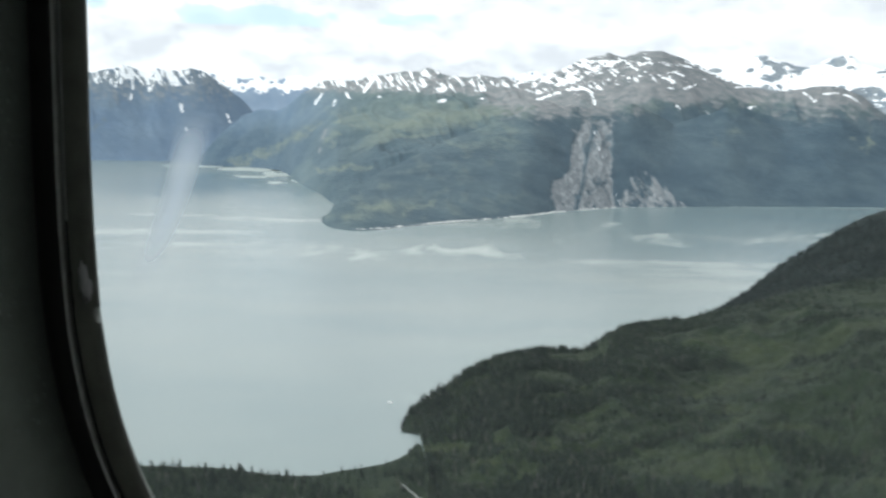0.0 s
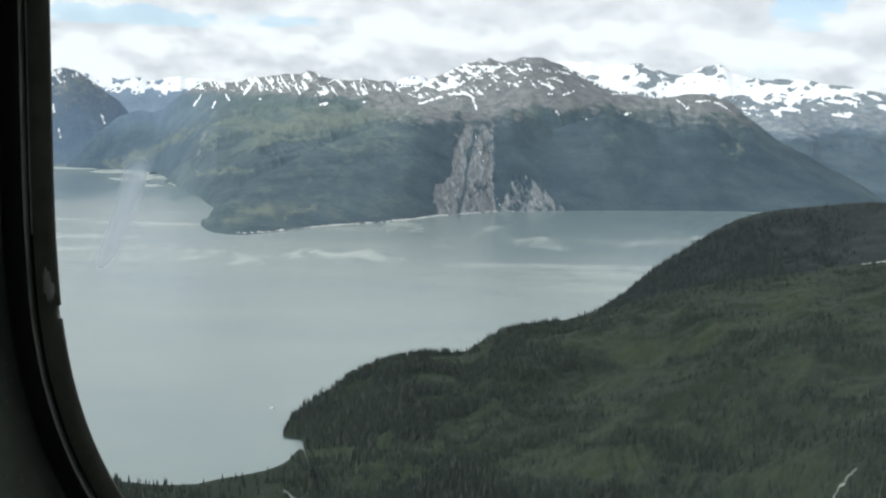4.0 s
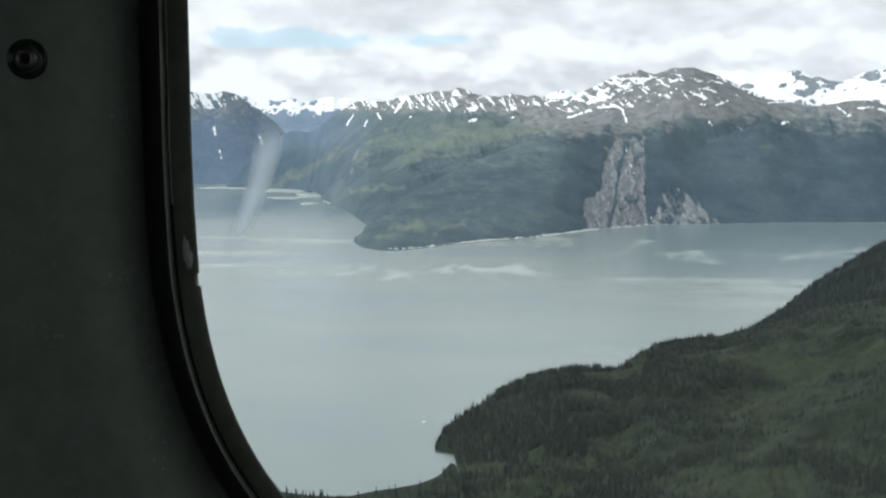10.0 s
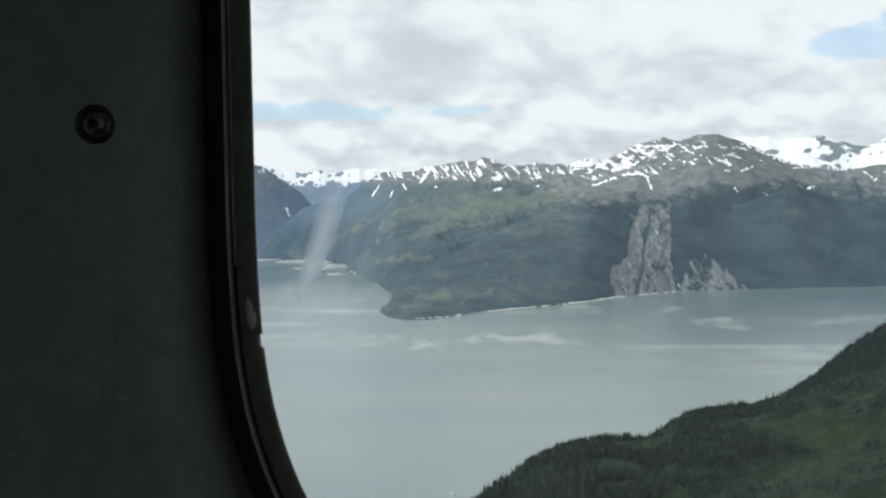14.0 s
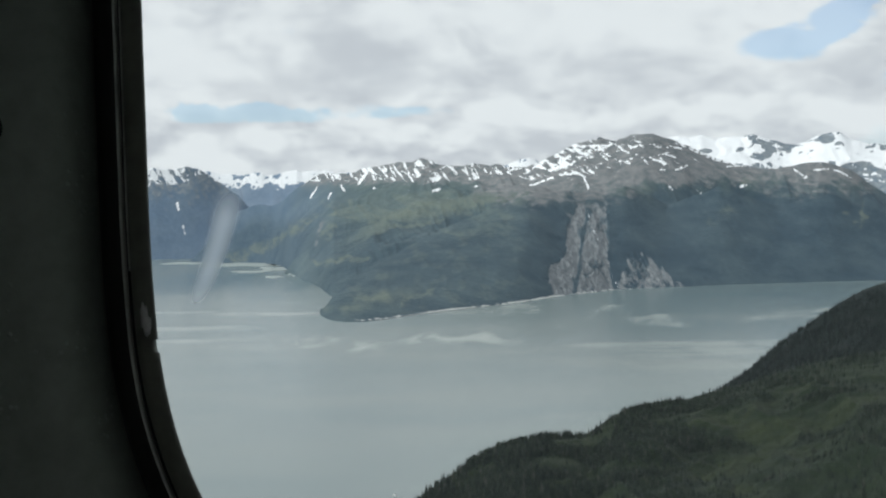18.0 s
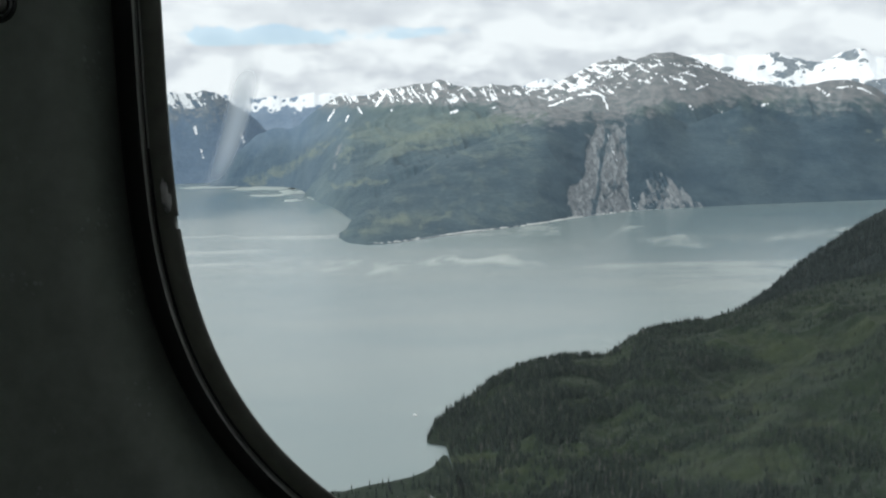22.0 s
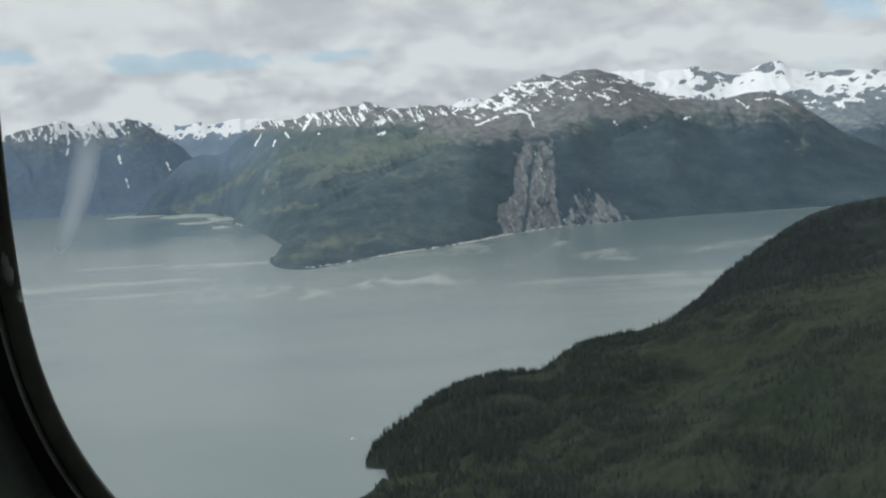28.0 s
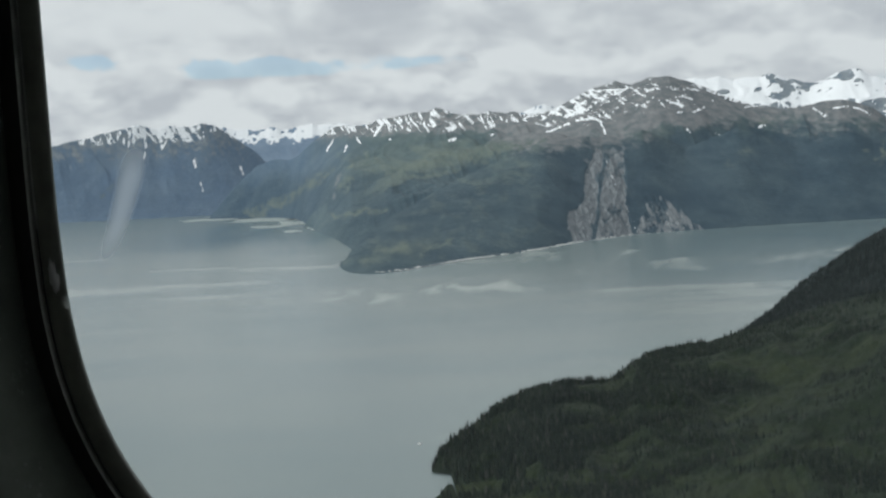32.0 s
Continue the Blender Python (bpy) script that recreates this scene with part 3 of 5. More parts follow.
SKY_KNOLL = [-5.92, -4.58, -5.81, -4.43, -5.57, -4.20, -5.19, -3.94, -4.69, -3.70, -3.96, -3.41, -3.07, -3.24, -2.19, -3.18, -1.30, -3.36, -0.41, -3.72, 0.47, -4.13, 1.66, -4.45]
SHORE_KNOLL = [-5.93, -4.60, -5.81, -4.72, -5.57, -4.87, -5.22, -4.99, -4.55, -5.08, -3.66, -5.09, -2.48, -4.98, -1.30, -4.83, -0.12, -4.69, 1.66, -4.51]
SKY_RIGHT = [6.34, 2.49, 9.23, 3.63, 11.51, 4.15, 12.35, 4.14, 12.77, 4.24, 13.33, 4.15, 13.89, 4.22, 14.44, 4.07, 15.13, 4.12, 15.90, 4.07, 16.22, 4.18, 16.76, 4.11, 17.30, 3.90, 17.84, 3.73, 18.37, 3.66, 18.77, 3.68, 19.03, 3.81, 19.42, 4.02, 19.94, 4.15, 20.20, 4.22, 20.46, 4.13, 20.98, 3.85, 21.49, 3.67, 21.95, 3.58, 22.64, 3.40, 23.38, 3.54, 24.12, 3.52, 25.77, 3.26, 27.59, 2.95, 29.86, 2.43, 32.03, 1.88, 37.96, 1.28]
# ovals of open ground and of sunlight, both painted in the meadow colour
LIT_MEADOWS = [(0.47, 0.98, 1.33, 0.24, 0.7), (1.95, 1.24, 1.03, 0.24, 0.7), (-1.30, 0.39, 1.18, 0.27, 0.6), (-2.77, -0.09, 0.89, 0.24, 0.45), (-5.47, -0.38, 0.21, 0.65, 1), (-5.07, -1.82, 0.94, 0.15, 0.8), (-8.18, -0.87, 0.74, 0.35, 0.5), (-6.58, -0.50, 0.74, 0.41, 0.35), (-3.07, -3.89, 1.33, 0.41, 0.75), (-4.25, -4.32, 1.03, 0.35, 0.7), (-1.30, -3.74, 0.89, 0.30, 0.5), (1.36, -0.59, 0.83, 0.24, 0.45), (0.18, -1.18, 0.89, 0.18, 0.3), (4.59, 1.09, 0.65, 0.41, 0.5), (5.91, 1.38, 0.65, 0.30, 0.5), (8.66, 1.75, 1.48, 0.41, 0.4), (10.67, 1.60, 1.18, 0.30, 0.4), (15.97, 1.90, 0.53, 0.27, 0.8), (14.33, 0.00, 0.47, 0.27, 0.45), (15.43, 0.37, 0.59, 0.21, 0.4), (21.40, 0.14, 0.24, 0.65, 0.7), (18.00, 1.12, 0.89, 0.18, 0.35)]
GULLIES = [
    (5.26, 1.91, 0.059, 5.91, 2.14, 0.089, 6.63, 2.40, 0.089, 7.36, 2.49, 0.103, 7.79, 2.40, 0.089, 8.02, 2.25, 0.074),
    (7.94, 2.25, 0.059, 8.08, 1.96, 0.103, 8.17, 1.69, 0.059),
    (8.78, 1.31, 0.044, 8.92, 1.11, 0.089, 9.07, 0.96, 0.044),
    (6.34, 2.67, 0.089, 6.86, 2.87, 0.192, 7.38, 3.07, 0.118),
    (6.63, 3.10, 0.089, 7.21, 3.36, 0.118),
    (7.62, 3.24, 0.089, 7.96, 3.32, 0.118, 8.37, 3.32, 0.118),
    (8.80, 3.46, 0.059, 9.17, 3.14, 0.059),
    (9.78, 3.08, 0.089, 10.09, 3.02, 0.059),
    (10.60, 3.39, 0.059, 10.89, 3.24, 0.089, 11.17, 2.92, 0.089),
    (11.34, 3.87, 0.059, 11.79, 3.69, 0.089),
    (10.37, 3.71, 0.089, 10.69, 3.82, 0.089),
    (11.60, 3.29, 0.044, 12.24, 3.45, 0.059),
    (12.47, 2.50, 0.059, 13.15, 2.73, 0.089),
    (12.28, 1.70, 0.059, 12.51, 1.44, 0.089),
    (11.85, 2.57, 0.059, 12.14, 2.54, 0.030),
    (13.68, 1.43, 0.030, 13.85, 1.35, 0.044),
    (15.81, 1.65, 0.103, 16.08, 1.67, 0.103),
    (12.49, 3.96, 0.059, 13.47, 3.55, 0.103, 14.59, 3.02, 0.118, 15.55, 2.75, 0.059),
    (20.17, 2.35, 0.030, 20.64, 2.21, 0.103, 21.16, 1.82, 0.059),
    (18.38, 2.41, 0.044, 18.76, 2.12, 0.074),
    (18.84, 1.98, 0.089, 19.00, 2.06, 0.089),
    (19.23, 2.34, 0.044, 19.96, 2.41, 0.044),
    (7.50, 3.94, 0.044, 8.08, 3.87, 0.089, 9.08, 3.89, 0.059),
    (4.88, 2.50, 0.089, 5.41, 2.82, 0.118, 5.90, 3.05, 0.059),
    (4.27, 1.65, 0.030, 4.47, 1.77, 0.059),
    (5.12, 1.88, 0.089, 5.47, 1.94, 0.059),
    (8.08, 3.64, 0.059, 8.80, 3.69, 0.089, 9.34, 3.92, 0.089),
    (9.52, 3.57, 0.044, 9.92, 3.65, 0.059),
    (15.14, 2.65, 0.059, 15.96, 2.69, 0.074, 16.40, 2.63, 0.044),
    (8.51, 2.91, 0.044, 8.94, 2.97, 0.044),
    (6.11, 1.06, 0.044, 6.05, 1.23, 0.059),
    (2.95, -0.35, 0.030, 3.07, -0.32, 0.059),
]
COULOIRS = [
    (-5.26, 2.67, 0.059, -5.17, 2.47, 0.089, -5.00, 2.20, 0.030),
    (-4.71, 2.09, 0.030, -4.56, 1.85, 0.103, -4.47, 1.74, 0.030),
    (-3.80, 2.06, 0.059, -3.62, 2.33, 0.133, -3.30, 2.74, 0.089),
    (-2.89, 2.30, 0.059, -2.77, 2.50, 0.074),
    (-2.44, 3.00, 0.059, -2.30, 2.77, 0.089),
    (-1.94, 3.06, 0.059, -1.80, 2.80, 0.089, -1.59, 2.53, 0.059),
    (-1.44, 3.24, 0.059, -1.27, 2.86, 0.103, -1.12, 2.51, 0.089, -0.91, 2.15, 0.044),
    (-0.88, 2.83, 0.044, -0.65, 2.39, 0.089),
    (-0.59, 3.24, 0.074, -0.38, 2.89, 0.074),
    (0.29, 2.62, 0.059, 0.47, 2.39, 0.089),
    (0.12, 1.68, 0.103, 0.41, 1.74, 0.133),
    (-6.26, 1.41, 0.059, -6.08, 1.73, 0.089, -5.93, 1.97, 0.044),
    (1.06, 2.98, 0.044, 1.36, 2.56, 0.074),
    (1.80, 2.86, 0.044, 1.94, 2.50, 0.089),
    (2.12, 3.00, 0.059, 2.21, 2.50, 0.074),
    (2.77, 2.83, 0.059, 3.00, 2.50, 0.059),
    (3.41, 2.85, 0.059, 3.77, 2.47, 0.059),
    (-3.00, 1.86, 0.044, -2.89, 1.89, 0.059),
    (-5.35, 1.32, 0.030, -5.23, 1.62, 0.074),
    (0.47, 2.80, 0.044, 0.83, 2.98, 0.059),
    (2.24, 1.86, 0.059, 2.42, 1.89, 0.059),
    (4.00, 2.62, 0.059, 4.30, 2.76, 0.089, 4.73, 2.79, 0.059),
]
LEFT_SNOW = [
    (-16.99, 2.59, 0.089, -17.14, 2.18, 0.059),
    (-16.53, 2.77, 0.118, -16.66, 2.39, 0.059),
    (-16.01, 2.76, 0.118, -16.17, 2.02, 0.089),
    (-15.80, 2.70, 0.118, -15.89, 2.21, 0.089),
    (-15.37, 2.55, 0.118, -15.32, 2.00, 0.089, -15.44, 1.45, 0.059),
    (-15.00, 2.82, 0.118, -14.96, 2.62, 0.089),
    (-14.62, 2.53, 0.089, -14.54, 1.84, 0.089),
    (-14.22, 2.66, 0.118, -14.48, 1.89, 0.089),
    (-13.36, 2.58, 0.118, -13.16, 2.30, 0.089),
    (-12.92, 2.77, 0.118, -12.62, 2.34, 0.089),
    (-12.64, 2.90, 0.148, -12.81, 2.68, 0.089),
    (-12.46, 2.62, 0.089, -12.53, 2.40, 0.059),
    (-13.01, 1.24, 0.089, -12.93, 0.81, 0.089),
    (-10.73, 0.82, 0.089, -10.59, 0.42, 0.089),
    (-12.76, 0.10, 0.059, -12.65, -0.33, 0.059),
    (-16.35, 2.44, 0.089, -16.45, 2.03, 0.059),
    (-17.51, 2.46, 0.089, -17.58, 2.19, 0.059),
]
# sunlit bands on the slopes, painted as lighter olive ground
LIT_BANDS = [
    (-10.36, -1.66, 0.236, -8.19, -0.80, 0.413, -6.72, 0.01, 0.472, -5.83, 0.55, 0.236),
    (-6.22, -1.99, 0.148, -4.91, -1.89, 0.236, -3.45, -1.87, 0.118),
    (-3.35, 0.16, 0.177, -1.87, 0.48, 0.413, 0.19, 0.76, 0.591, 2.54, 1.08, 0.650),
    (-2.88, -0.16, 0.118, -0.53, -0.04, 0.236, 0.65, 0.15, 0.177),
    (-1.49, -4.04, 0.354, -0.30, -3.65, 0.354),
    (-6.51, 0.28, 0.177, -4.17, 1.07, 0.148),
]
LEFT_LIT = [(-17.60, -0.46, 0.177, -16.76, 0.33, 0.295)]
BARE_SCAR = [(-6.02, -1.10, 0.118, -5.92, -0.44, 0.207, -5.66, 0.19, 0.266)]
FALLS = [
    (9.11, -2.04, 0.035, 9.40, -2.91, 0.047, 9.64, -3.46, 0.035),
    (8.15, 0.38, 0.044, 8.32, -0.29, 0.047, 8.62, -0.96, 0.030),
]
SCAR_L_EL = [-3.96, -3.37, -2.43, -2.23, -2.08, -1.32, -0.49, 0.27, 0.82, 1.08]
SCAR_L = [6.36, 6.16, 6.12, 6.24, 6.71, 6.94, 6.96, 7.22, 7.63, 7.97]
SCAR_R_EL = [-3.55, -2.77, -1.89, -1.02, 0.15, 0.96, 1.17]
SCAR_R = [9.43, 9.23, 9.14, 9.19, 9.24, 9.15, 8.95]
STRIPE_EL = [-3.54, -2.48, -1.61, -0.44, 0.44, 0.97]
STRIPE_AZ = [7.41, 7.7, 7.69, 7.92, 8.15, 8.2]
FAN_L_EL = [-3.57, -3.00, -2.30, -1.45]
FAN_L = [9.40, 9.60, 9.85, 10.15]
FAN_R_EL = [-3.48, -3.00, -2.30, -1.45]
FAN_R = [13.30, 12.60, 11.80, 10.90]
CRAGS = [(17.7, 3.9, 0.9, 0.45, 1.0), (16.8, 4.2, 0.4, 0.3, 0.8), (21.0, 4.25, 0.8, 0.35, 1.0), (20.2, 3.95, 0.6, 0.25, 0.7), (23.4, 3.6, 1.0, 0.3, 0.7), (26.0, 3.4, 1.2, 0.35, 0.7), (13.0, 4.2, 0.4, 0.15, 0.5)]


def snow_line(az):
    return np.interp(az, [-9, -5.4, -2.5, 0.5, 2.5, 5, 8, 10.7, 12, 15, 19, 23, 32], [2.2, 1.9, 2.0, 1.75, 1.95, 1.9, 1.8, 2.5, 2.4, 2.75, 2.2, 2.1, 2.0])


def heath_line(az, el):
    """How far the bare heath reaches down from the summits; the same on all flanks that meet."""
    n = fbm(az * 0.95 + 0.6 * el, el * 1.3 - 0.45 * az, 62, 8, 0.56)
    return smooth(el + 2.2 * (n - 0.5), snow_line(az) - 2.2, snow_line(az) + 0.6)


def olive(az, el):
    """Olive slopes between the woods: open ground, with sunlight put into its colour."""
    n = fbm(az * 0.55 + 0.45 * el, el * 1.1 + 0.2 * az, 66, 7, 0.6)
    return smooth(n, 0.47, 0.68)


def wander(az, el, seed=57):
    """Two offsets that fray the edge of every patch."""
    return fbm(az * 1.6, el * 2.2, seed, 6, 0.62) - 0.5, fbm(az * 1.6, el * 2.2, seed + 9, 6, 0.62) - 0.5


def cover_left(az, el, z, x, y, ridges, lumps, s):
    streak = fbm(az * 5.6 + el * 2.0, el * 1.8, 71, 6, 0.6)
    field = fbm(az * 1.1, el * 1.1, 73, 4, 0.5)
    snow = smooth(el, 1.5, 2.8) * smooth(streak + 0.5 * (field - 0.5) - 0.05 * smooth(az, -12.5, -11), 0.525, 0.58)
    snow = np.maximum(snow, streaks(az, el, LEFT_SNOW))
    return {"snow": snow, "rock": 0 * az, "bare": 0.62 * smooth(el + 2.0 * (streak - 0.5), 0.5, 2.3), "meadow": np.maximum(0.4 * smooth(lumps, 0.5, 0.7) * smooth(el, 0.2, 1.2), 0.7 * streaks(az, el, LEFT_LIT))}


def cover_ice(az, el, z, x, y, ridges, lumps, s):
    teeth = fbm(az * 2.0, el * 3.2, 83, 6, 0.6)
    snow = smooth(el + 1.5 * (teeth - 0.5), 1.75, 2.2) * np.clip(1.1 - 1.1 * smooth(teeth, 0.60, 0.68), 0, 1)
    return {"snow": snow, "rock": 0 * az, "bare": 0 * az, "meadow": 0 * az}


def woods(az, el, lumps, front=0.0):
    """Dark spruce with shade painted in, sunlit and open meadow, and bare heath, running on from flank to flank."""
    u, v = wander(az, el)
    # the right and lower flanks are darkened in colour, as shade
    dark_tone = smooth(az + 4.0 * (lumps - 0.5), 1.0, 7.0) * smooth(el + 1.6 * u, 2.3, 0.9)
    dark_tone = np.maximum(dark_tone, front * smooth(el + 1.8 * u + 0.10 * az, 0.9, -0.5))
    open_n = olive(az, el)
    meadow = np.maximum(0.50 * open_n * smooth(el, -2.6, 0.2) * smooth(el, 2.6, 1.2) * smooth(az, 9, 2), patch(az + 2.0 * u, el + 0.8 * v, LIT_MEADOWS))
    meadow = np.maximum(meadow * smooth(az, -7.5, -4.5), 0.70 * streaks(az + 1.2 * u, el + 0.7 * v, LIT_BANDS))
    bare = heath_line(az, el) * np.maximum(smooth(az, 0.4, 4), 0.75 * smooth(el, 1.4, 2.4))
    return dark_tone, meadow, bare


def cover_mid(az, el, z, x, y, ridges, lumps, s):
    couloir = fbm(az * 6.2 + el * 4.2, el * 1.8 - az * 0.5, 91, 6, 0.6)
    ledge = fbm(az * 2.8 + el * 2.2, el * 6.4 + az * 2.1, 95, 6, 0.60)
    side = smooth(az, 3.2, 5.4)
    streak = couloir * (1 - side) + ledge * side
    line = snow_line(az)
    snow = smooth(el, line - 0.3, line + 0.9) * smooth(streak + 0.02 * patch(az, el, [(6.6, 3.4, 1.6, 0.8, 1.0)]) + 0.03 * smooth(az, 4.0, 2.0) - 0.05 * smooth(az, 7.5, 9.5) - 0.02, 0.575, 0.61)
    snow = np.maximum(snow, streaks(az, el, GULLIES + COULOIRS))
    dark_tone, meadow, bare = woods(az, el, lumps)
    # the blue layer paints haze over the far left end
    return {"snow": snow, "rock": 0.6 * streaks(az, el, BARE_SCAR), "bare": bare, "meadow": meadow, "blue": smooth(az + 1.6 * (lumps - 0.5), -3.5, -8.5), "dark_tone": np.maximum(dark_tone, 0.6 * smooth(el + 1.6 * (lumps - 0.5), 0.9, -0.5))}


def cover_spur(az, el, z, x, y, ridges, lumps, s):
    dark_tone, meadow, bare = woods(az, el, lumps)
    # sunlight on the crest and shade at the foot, painted as cover
    crest = 0.6 * smooth(s + 2.0 * (lumps - 0.5), 0.62, 1.05) * smooth(az, -6, -2)
    return {"snow": 0 * az, "rock": 0 * az, "bare": bare, "meadow": np.maximum(crest, meadow), "blue": 0.3 * smooth(az + 1.6 * (lumps - 0.5), -4.5, -7.5), "dark_tone": np.maximum(0.6 * dark_tone, 0.75 * smooth(el + 1.6 * (lumps - 0.5), 0.7, -0.7) * smooth(az, -7.0, -5.5))}


def slide_mask(az, el):
    """The bare slide with its wooded stripe, and the smaller fan of scree beside it."""
    wob = 0.45 * (fbm(az * 2.6, el * 1.6, 33, 6, 0.66) - 0.5)
    l1, r1 = np.interp(el, SCAR_L_EL, SCAR_L), np.interp(el, SCAR_R_EL, SCAR_R)
    inside = np.minimum(smooth(az + wob, l1 - 0.08, l1 + 0.12), smooth(r1 - az - wob, -0.08, 0.12)) * smooth(el + wob, SCAR_L_EL[-1] + 0.15, SCAR_L_EL[-1] - 0.25)
    l2, r2 = np.interp(el, FAN_L_EL, FAN_L), np.interp(el, FAN_R_EL, FAN_R)
    fan = np.minimum(smooth(az + wob, l2 - 0.1, l2 + 0.3), smooth(r2 - az - wob, -0.1, 0.3)) * smooth(el + wob, FAN_L_EL[-1] + 0.1, FAN_L_EL[-1] - 0.4)
    wooded = np.exp(-((az - np.interp(el, STRIPE_EL, STRIPE_AZ) + 0.5 * wob) / 0.13) ** 2)
    chutes = fbm(az * 3.6 + 1.3 * el, el * 1.7 - 0.5 * az, 37, 7, 0.66)
    return inside * (1 - 0.75 * wooded), fan, chutes


def carve_front(az, el):
    """Chutes and ribs of the slide, in metres."""
    inside, fan, chutes = slide_mask(az, el)
    ribs = fbm(az * 2.4 + 0.9 * el, el * 1.1, 39, 6, 0.6, True)
    blocks = fbm(az * 7.0, el * 6.0, 40, 5, 0.6)
    return np.maximum(inside, 0.6 * fan) * (10.0 * (ribs - 0.62) + 6.0 * (blocks - 0.5) - 1.5)


def cover_front(az, el, z, x, y, ridges, lumps, s):
    inside, fan, chutes = slide_mask(az, el)
    rock = np.maximum(inside * (0.80 - 0.22 * smooth(el, -1.2, 0.8) + 1.9 * (chutes - 0.47)), fan * (0.36 + 0.20 * smooth(el, -1.7, -3.0) + 2.2 * (chutes - 0.48)))
    shore_rock = 0.75 * smooth(z, 1.8, 0.7) * smooth(fbm(az * 2.6, 0 * az, 41, 5, 0.6), 0.47, 0.60) * smooth(az, -4, -1.5) * smooth(az, 13, 9)
    dark_tone, meadow, bare = woods(az, el, lumps, 0.85)
    meadow = np.maximum(meadow, 0.34 * smooth(fbm(az * 1.1 + 0.8 * el, el * 1.9 - 0.5 * az, 68, 7, 0.6), 0.47, 0.68) * smooth(az, 7, 3))
    return {"snow": 0.62 * streaks(az, el, FALLS), "rock": np.maximum(rock, shore_rock), "bare": bare, "meadow": meadow, "dark_tone": dark_tone}


def cover_knoll(az, el, z, x, y, ridges, lumps, s):
    u, v = wander(az, el)
    return {"snow": 0 * az, "rock": 0.8 * smooth(z, 1.6, 0.8) * smooth(az, -4.2, -2.0), "bare": 0 * az, "meadow": patch(az + 2.2 * u, el + 0.9 * v, LIT_MEADOWS), "dark_tone": 0.6 + 0 * az}


def cover_right(az, el, z, x, y, ridges, lumps, s):
    n = fbm(az * 1.3 - el * 1.0, el * 2.3, 103, 7, 0.6)
    field = fbm(az * 0.55, el * 0.9, 105, 4, 0.5)
    ledge = fbm(az * 2.1 + el * 1.7, el * 5.2 + az * 0.9, 107, 6, 0.6)
    crag = patch(az + 0.8 * (lumps - 0.5), el + 0.6 * (lumps - 0.5), CRAGS)
    foot = 2.55 + 1.5 * (field - 0.5)
    snow = smooth(el + 1.7 * (n - 0.5), foot - 0.12, foot + 0.12) * np.clip(1.35 - 1.7 * smooth(0.5 + 0.55 * (n - 0.5) + 0.30 * crag, 0.52, 0.68), 0, 1)
    snow = np.maximum(snow, smooth(el, 1.35, 2.0) * smooth(ledge, 0.565, 0.60))
    return {"snow": snow, "rock": 0 * az, "bare": 0.72 * smooth(el + 1.6 * (lumps - 0.5), 0.4, 1.8), "meadow": 0.3 * smooth(lumps, 0.5, 0.7) * smooth(el, 2.0, 0.0), "dark_tone": 0.85 * smooth(el + 1.2 * (lumps - 0.5), 2.4, 0.4)}


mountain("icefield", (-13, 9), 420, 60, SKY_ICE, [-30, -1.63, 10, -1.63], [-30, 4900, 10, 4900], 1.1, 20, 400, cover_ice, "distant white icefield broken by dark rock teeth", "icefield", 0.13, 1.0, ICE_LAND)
mountain("mountain_range", (-36, -6.2), 640, 90, SKY_LEFT, SHORE_LEFT, [-36, 4640, -6, 4640], 1.25, 46, 300, cover_left, "forested range, tinted blue for haze, with snow-streaked summits across the water", "mountain", 0.10, 1.0, HAZE_BLUE_LAND)
mountain("snow_mountain", (6, 44), 640, 80, SKY_RIGHT, [0, -2.3, 60, -2.3], [0, 4300, 21, 4500, 44, 4700], 1.15, 60, 500, cover_right, "distant snow-covered mountains with dark rock summits", "mountain", 0.09, 1.0, HAZE_BLUE_LAND)
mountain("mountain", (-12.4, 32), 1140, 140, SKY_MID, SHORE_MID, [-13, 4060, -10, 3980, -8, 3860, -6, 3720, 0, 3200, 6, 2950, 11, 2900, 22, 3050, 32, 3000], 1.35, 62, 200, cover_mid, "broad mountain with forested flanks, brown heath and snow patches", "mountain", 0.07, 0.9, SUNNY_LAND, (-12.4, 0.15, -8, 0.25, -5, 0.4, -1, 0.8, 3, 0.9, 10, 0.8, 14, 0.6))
mountain("wooded_spur", (-7.65, 7.6), 460, 90, SKY_SPUR, SHORE_SPUR, [-7.7, 2880, -6, 2800, -3, 2550, 4, 2700, 8, 2750], 1.0, 50, 800, cover_spur, "wooded spur with olive meadows and sunlight painted along its crest", "spur", 0.09, 1.3, SUNNY_LAND)
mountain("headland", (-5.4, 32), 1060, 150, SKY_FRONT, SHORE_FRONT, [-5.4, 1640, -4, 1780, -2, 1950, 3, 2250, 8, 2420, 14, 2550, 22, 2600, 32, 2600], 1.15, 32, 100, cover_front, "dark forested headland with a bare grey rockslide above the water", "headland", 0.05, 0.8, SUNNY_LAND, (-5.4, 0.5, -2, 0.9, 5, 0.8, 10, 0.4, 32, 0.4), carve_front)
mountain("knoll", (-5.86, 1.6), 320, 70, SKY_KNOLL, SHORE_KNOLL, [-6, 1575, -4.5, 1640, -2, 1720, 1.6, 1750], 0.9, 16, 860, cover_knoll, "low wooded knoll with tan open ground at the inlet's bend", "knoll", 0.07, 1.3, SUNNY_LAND)


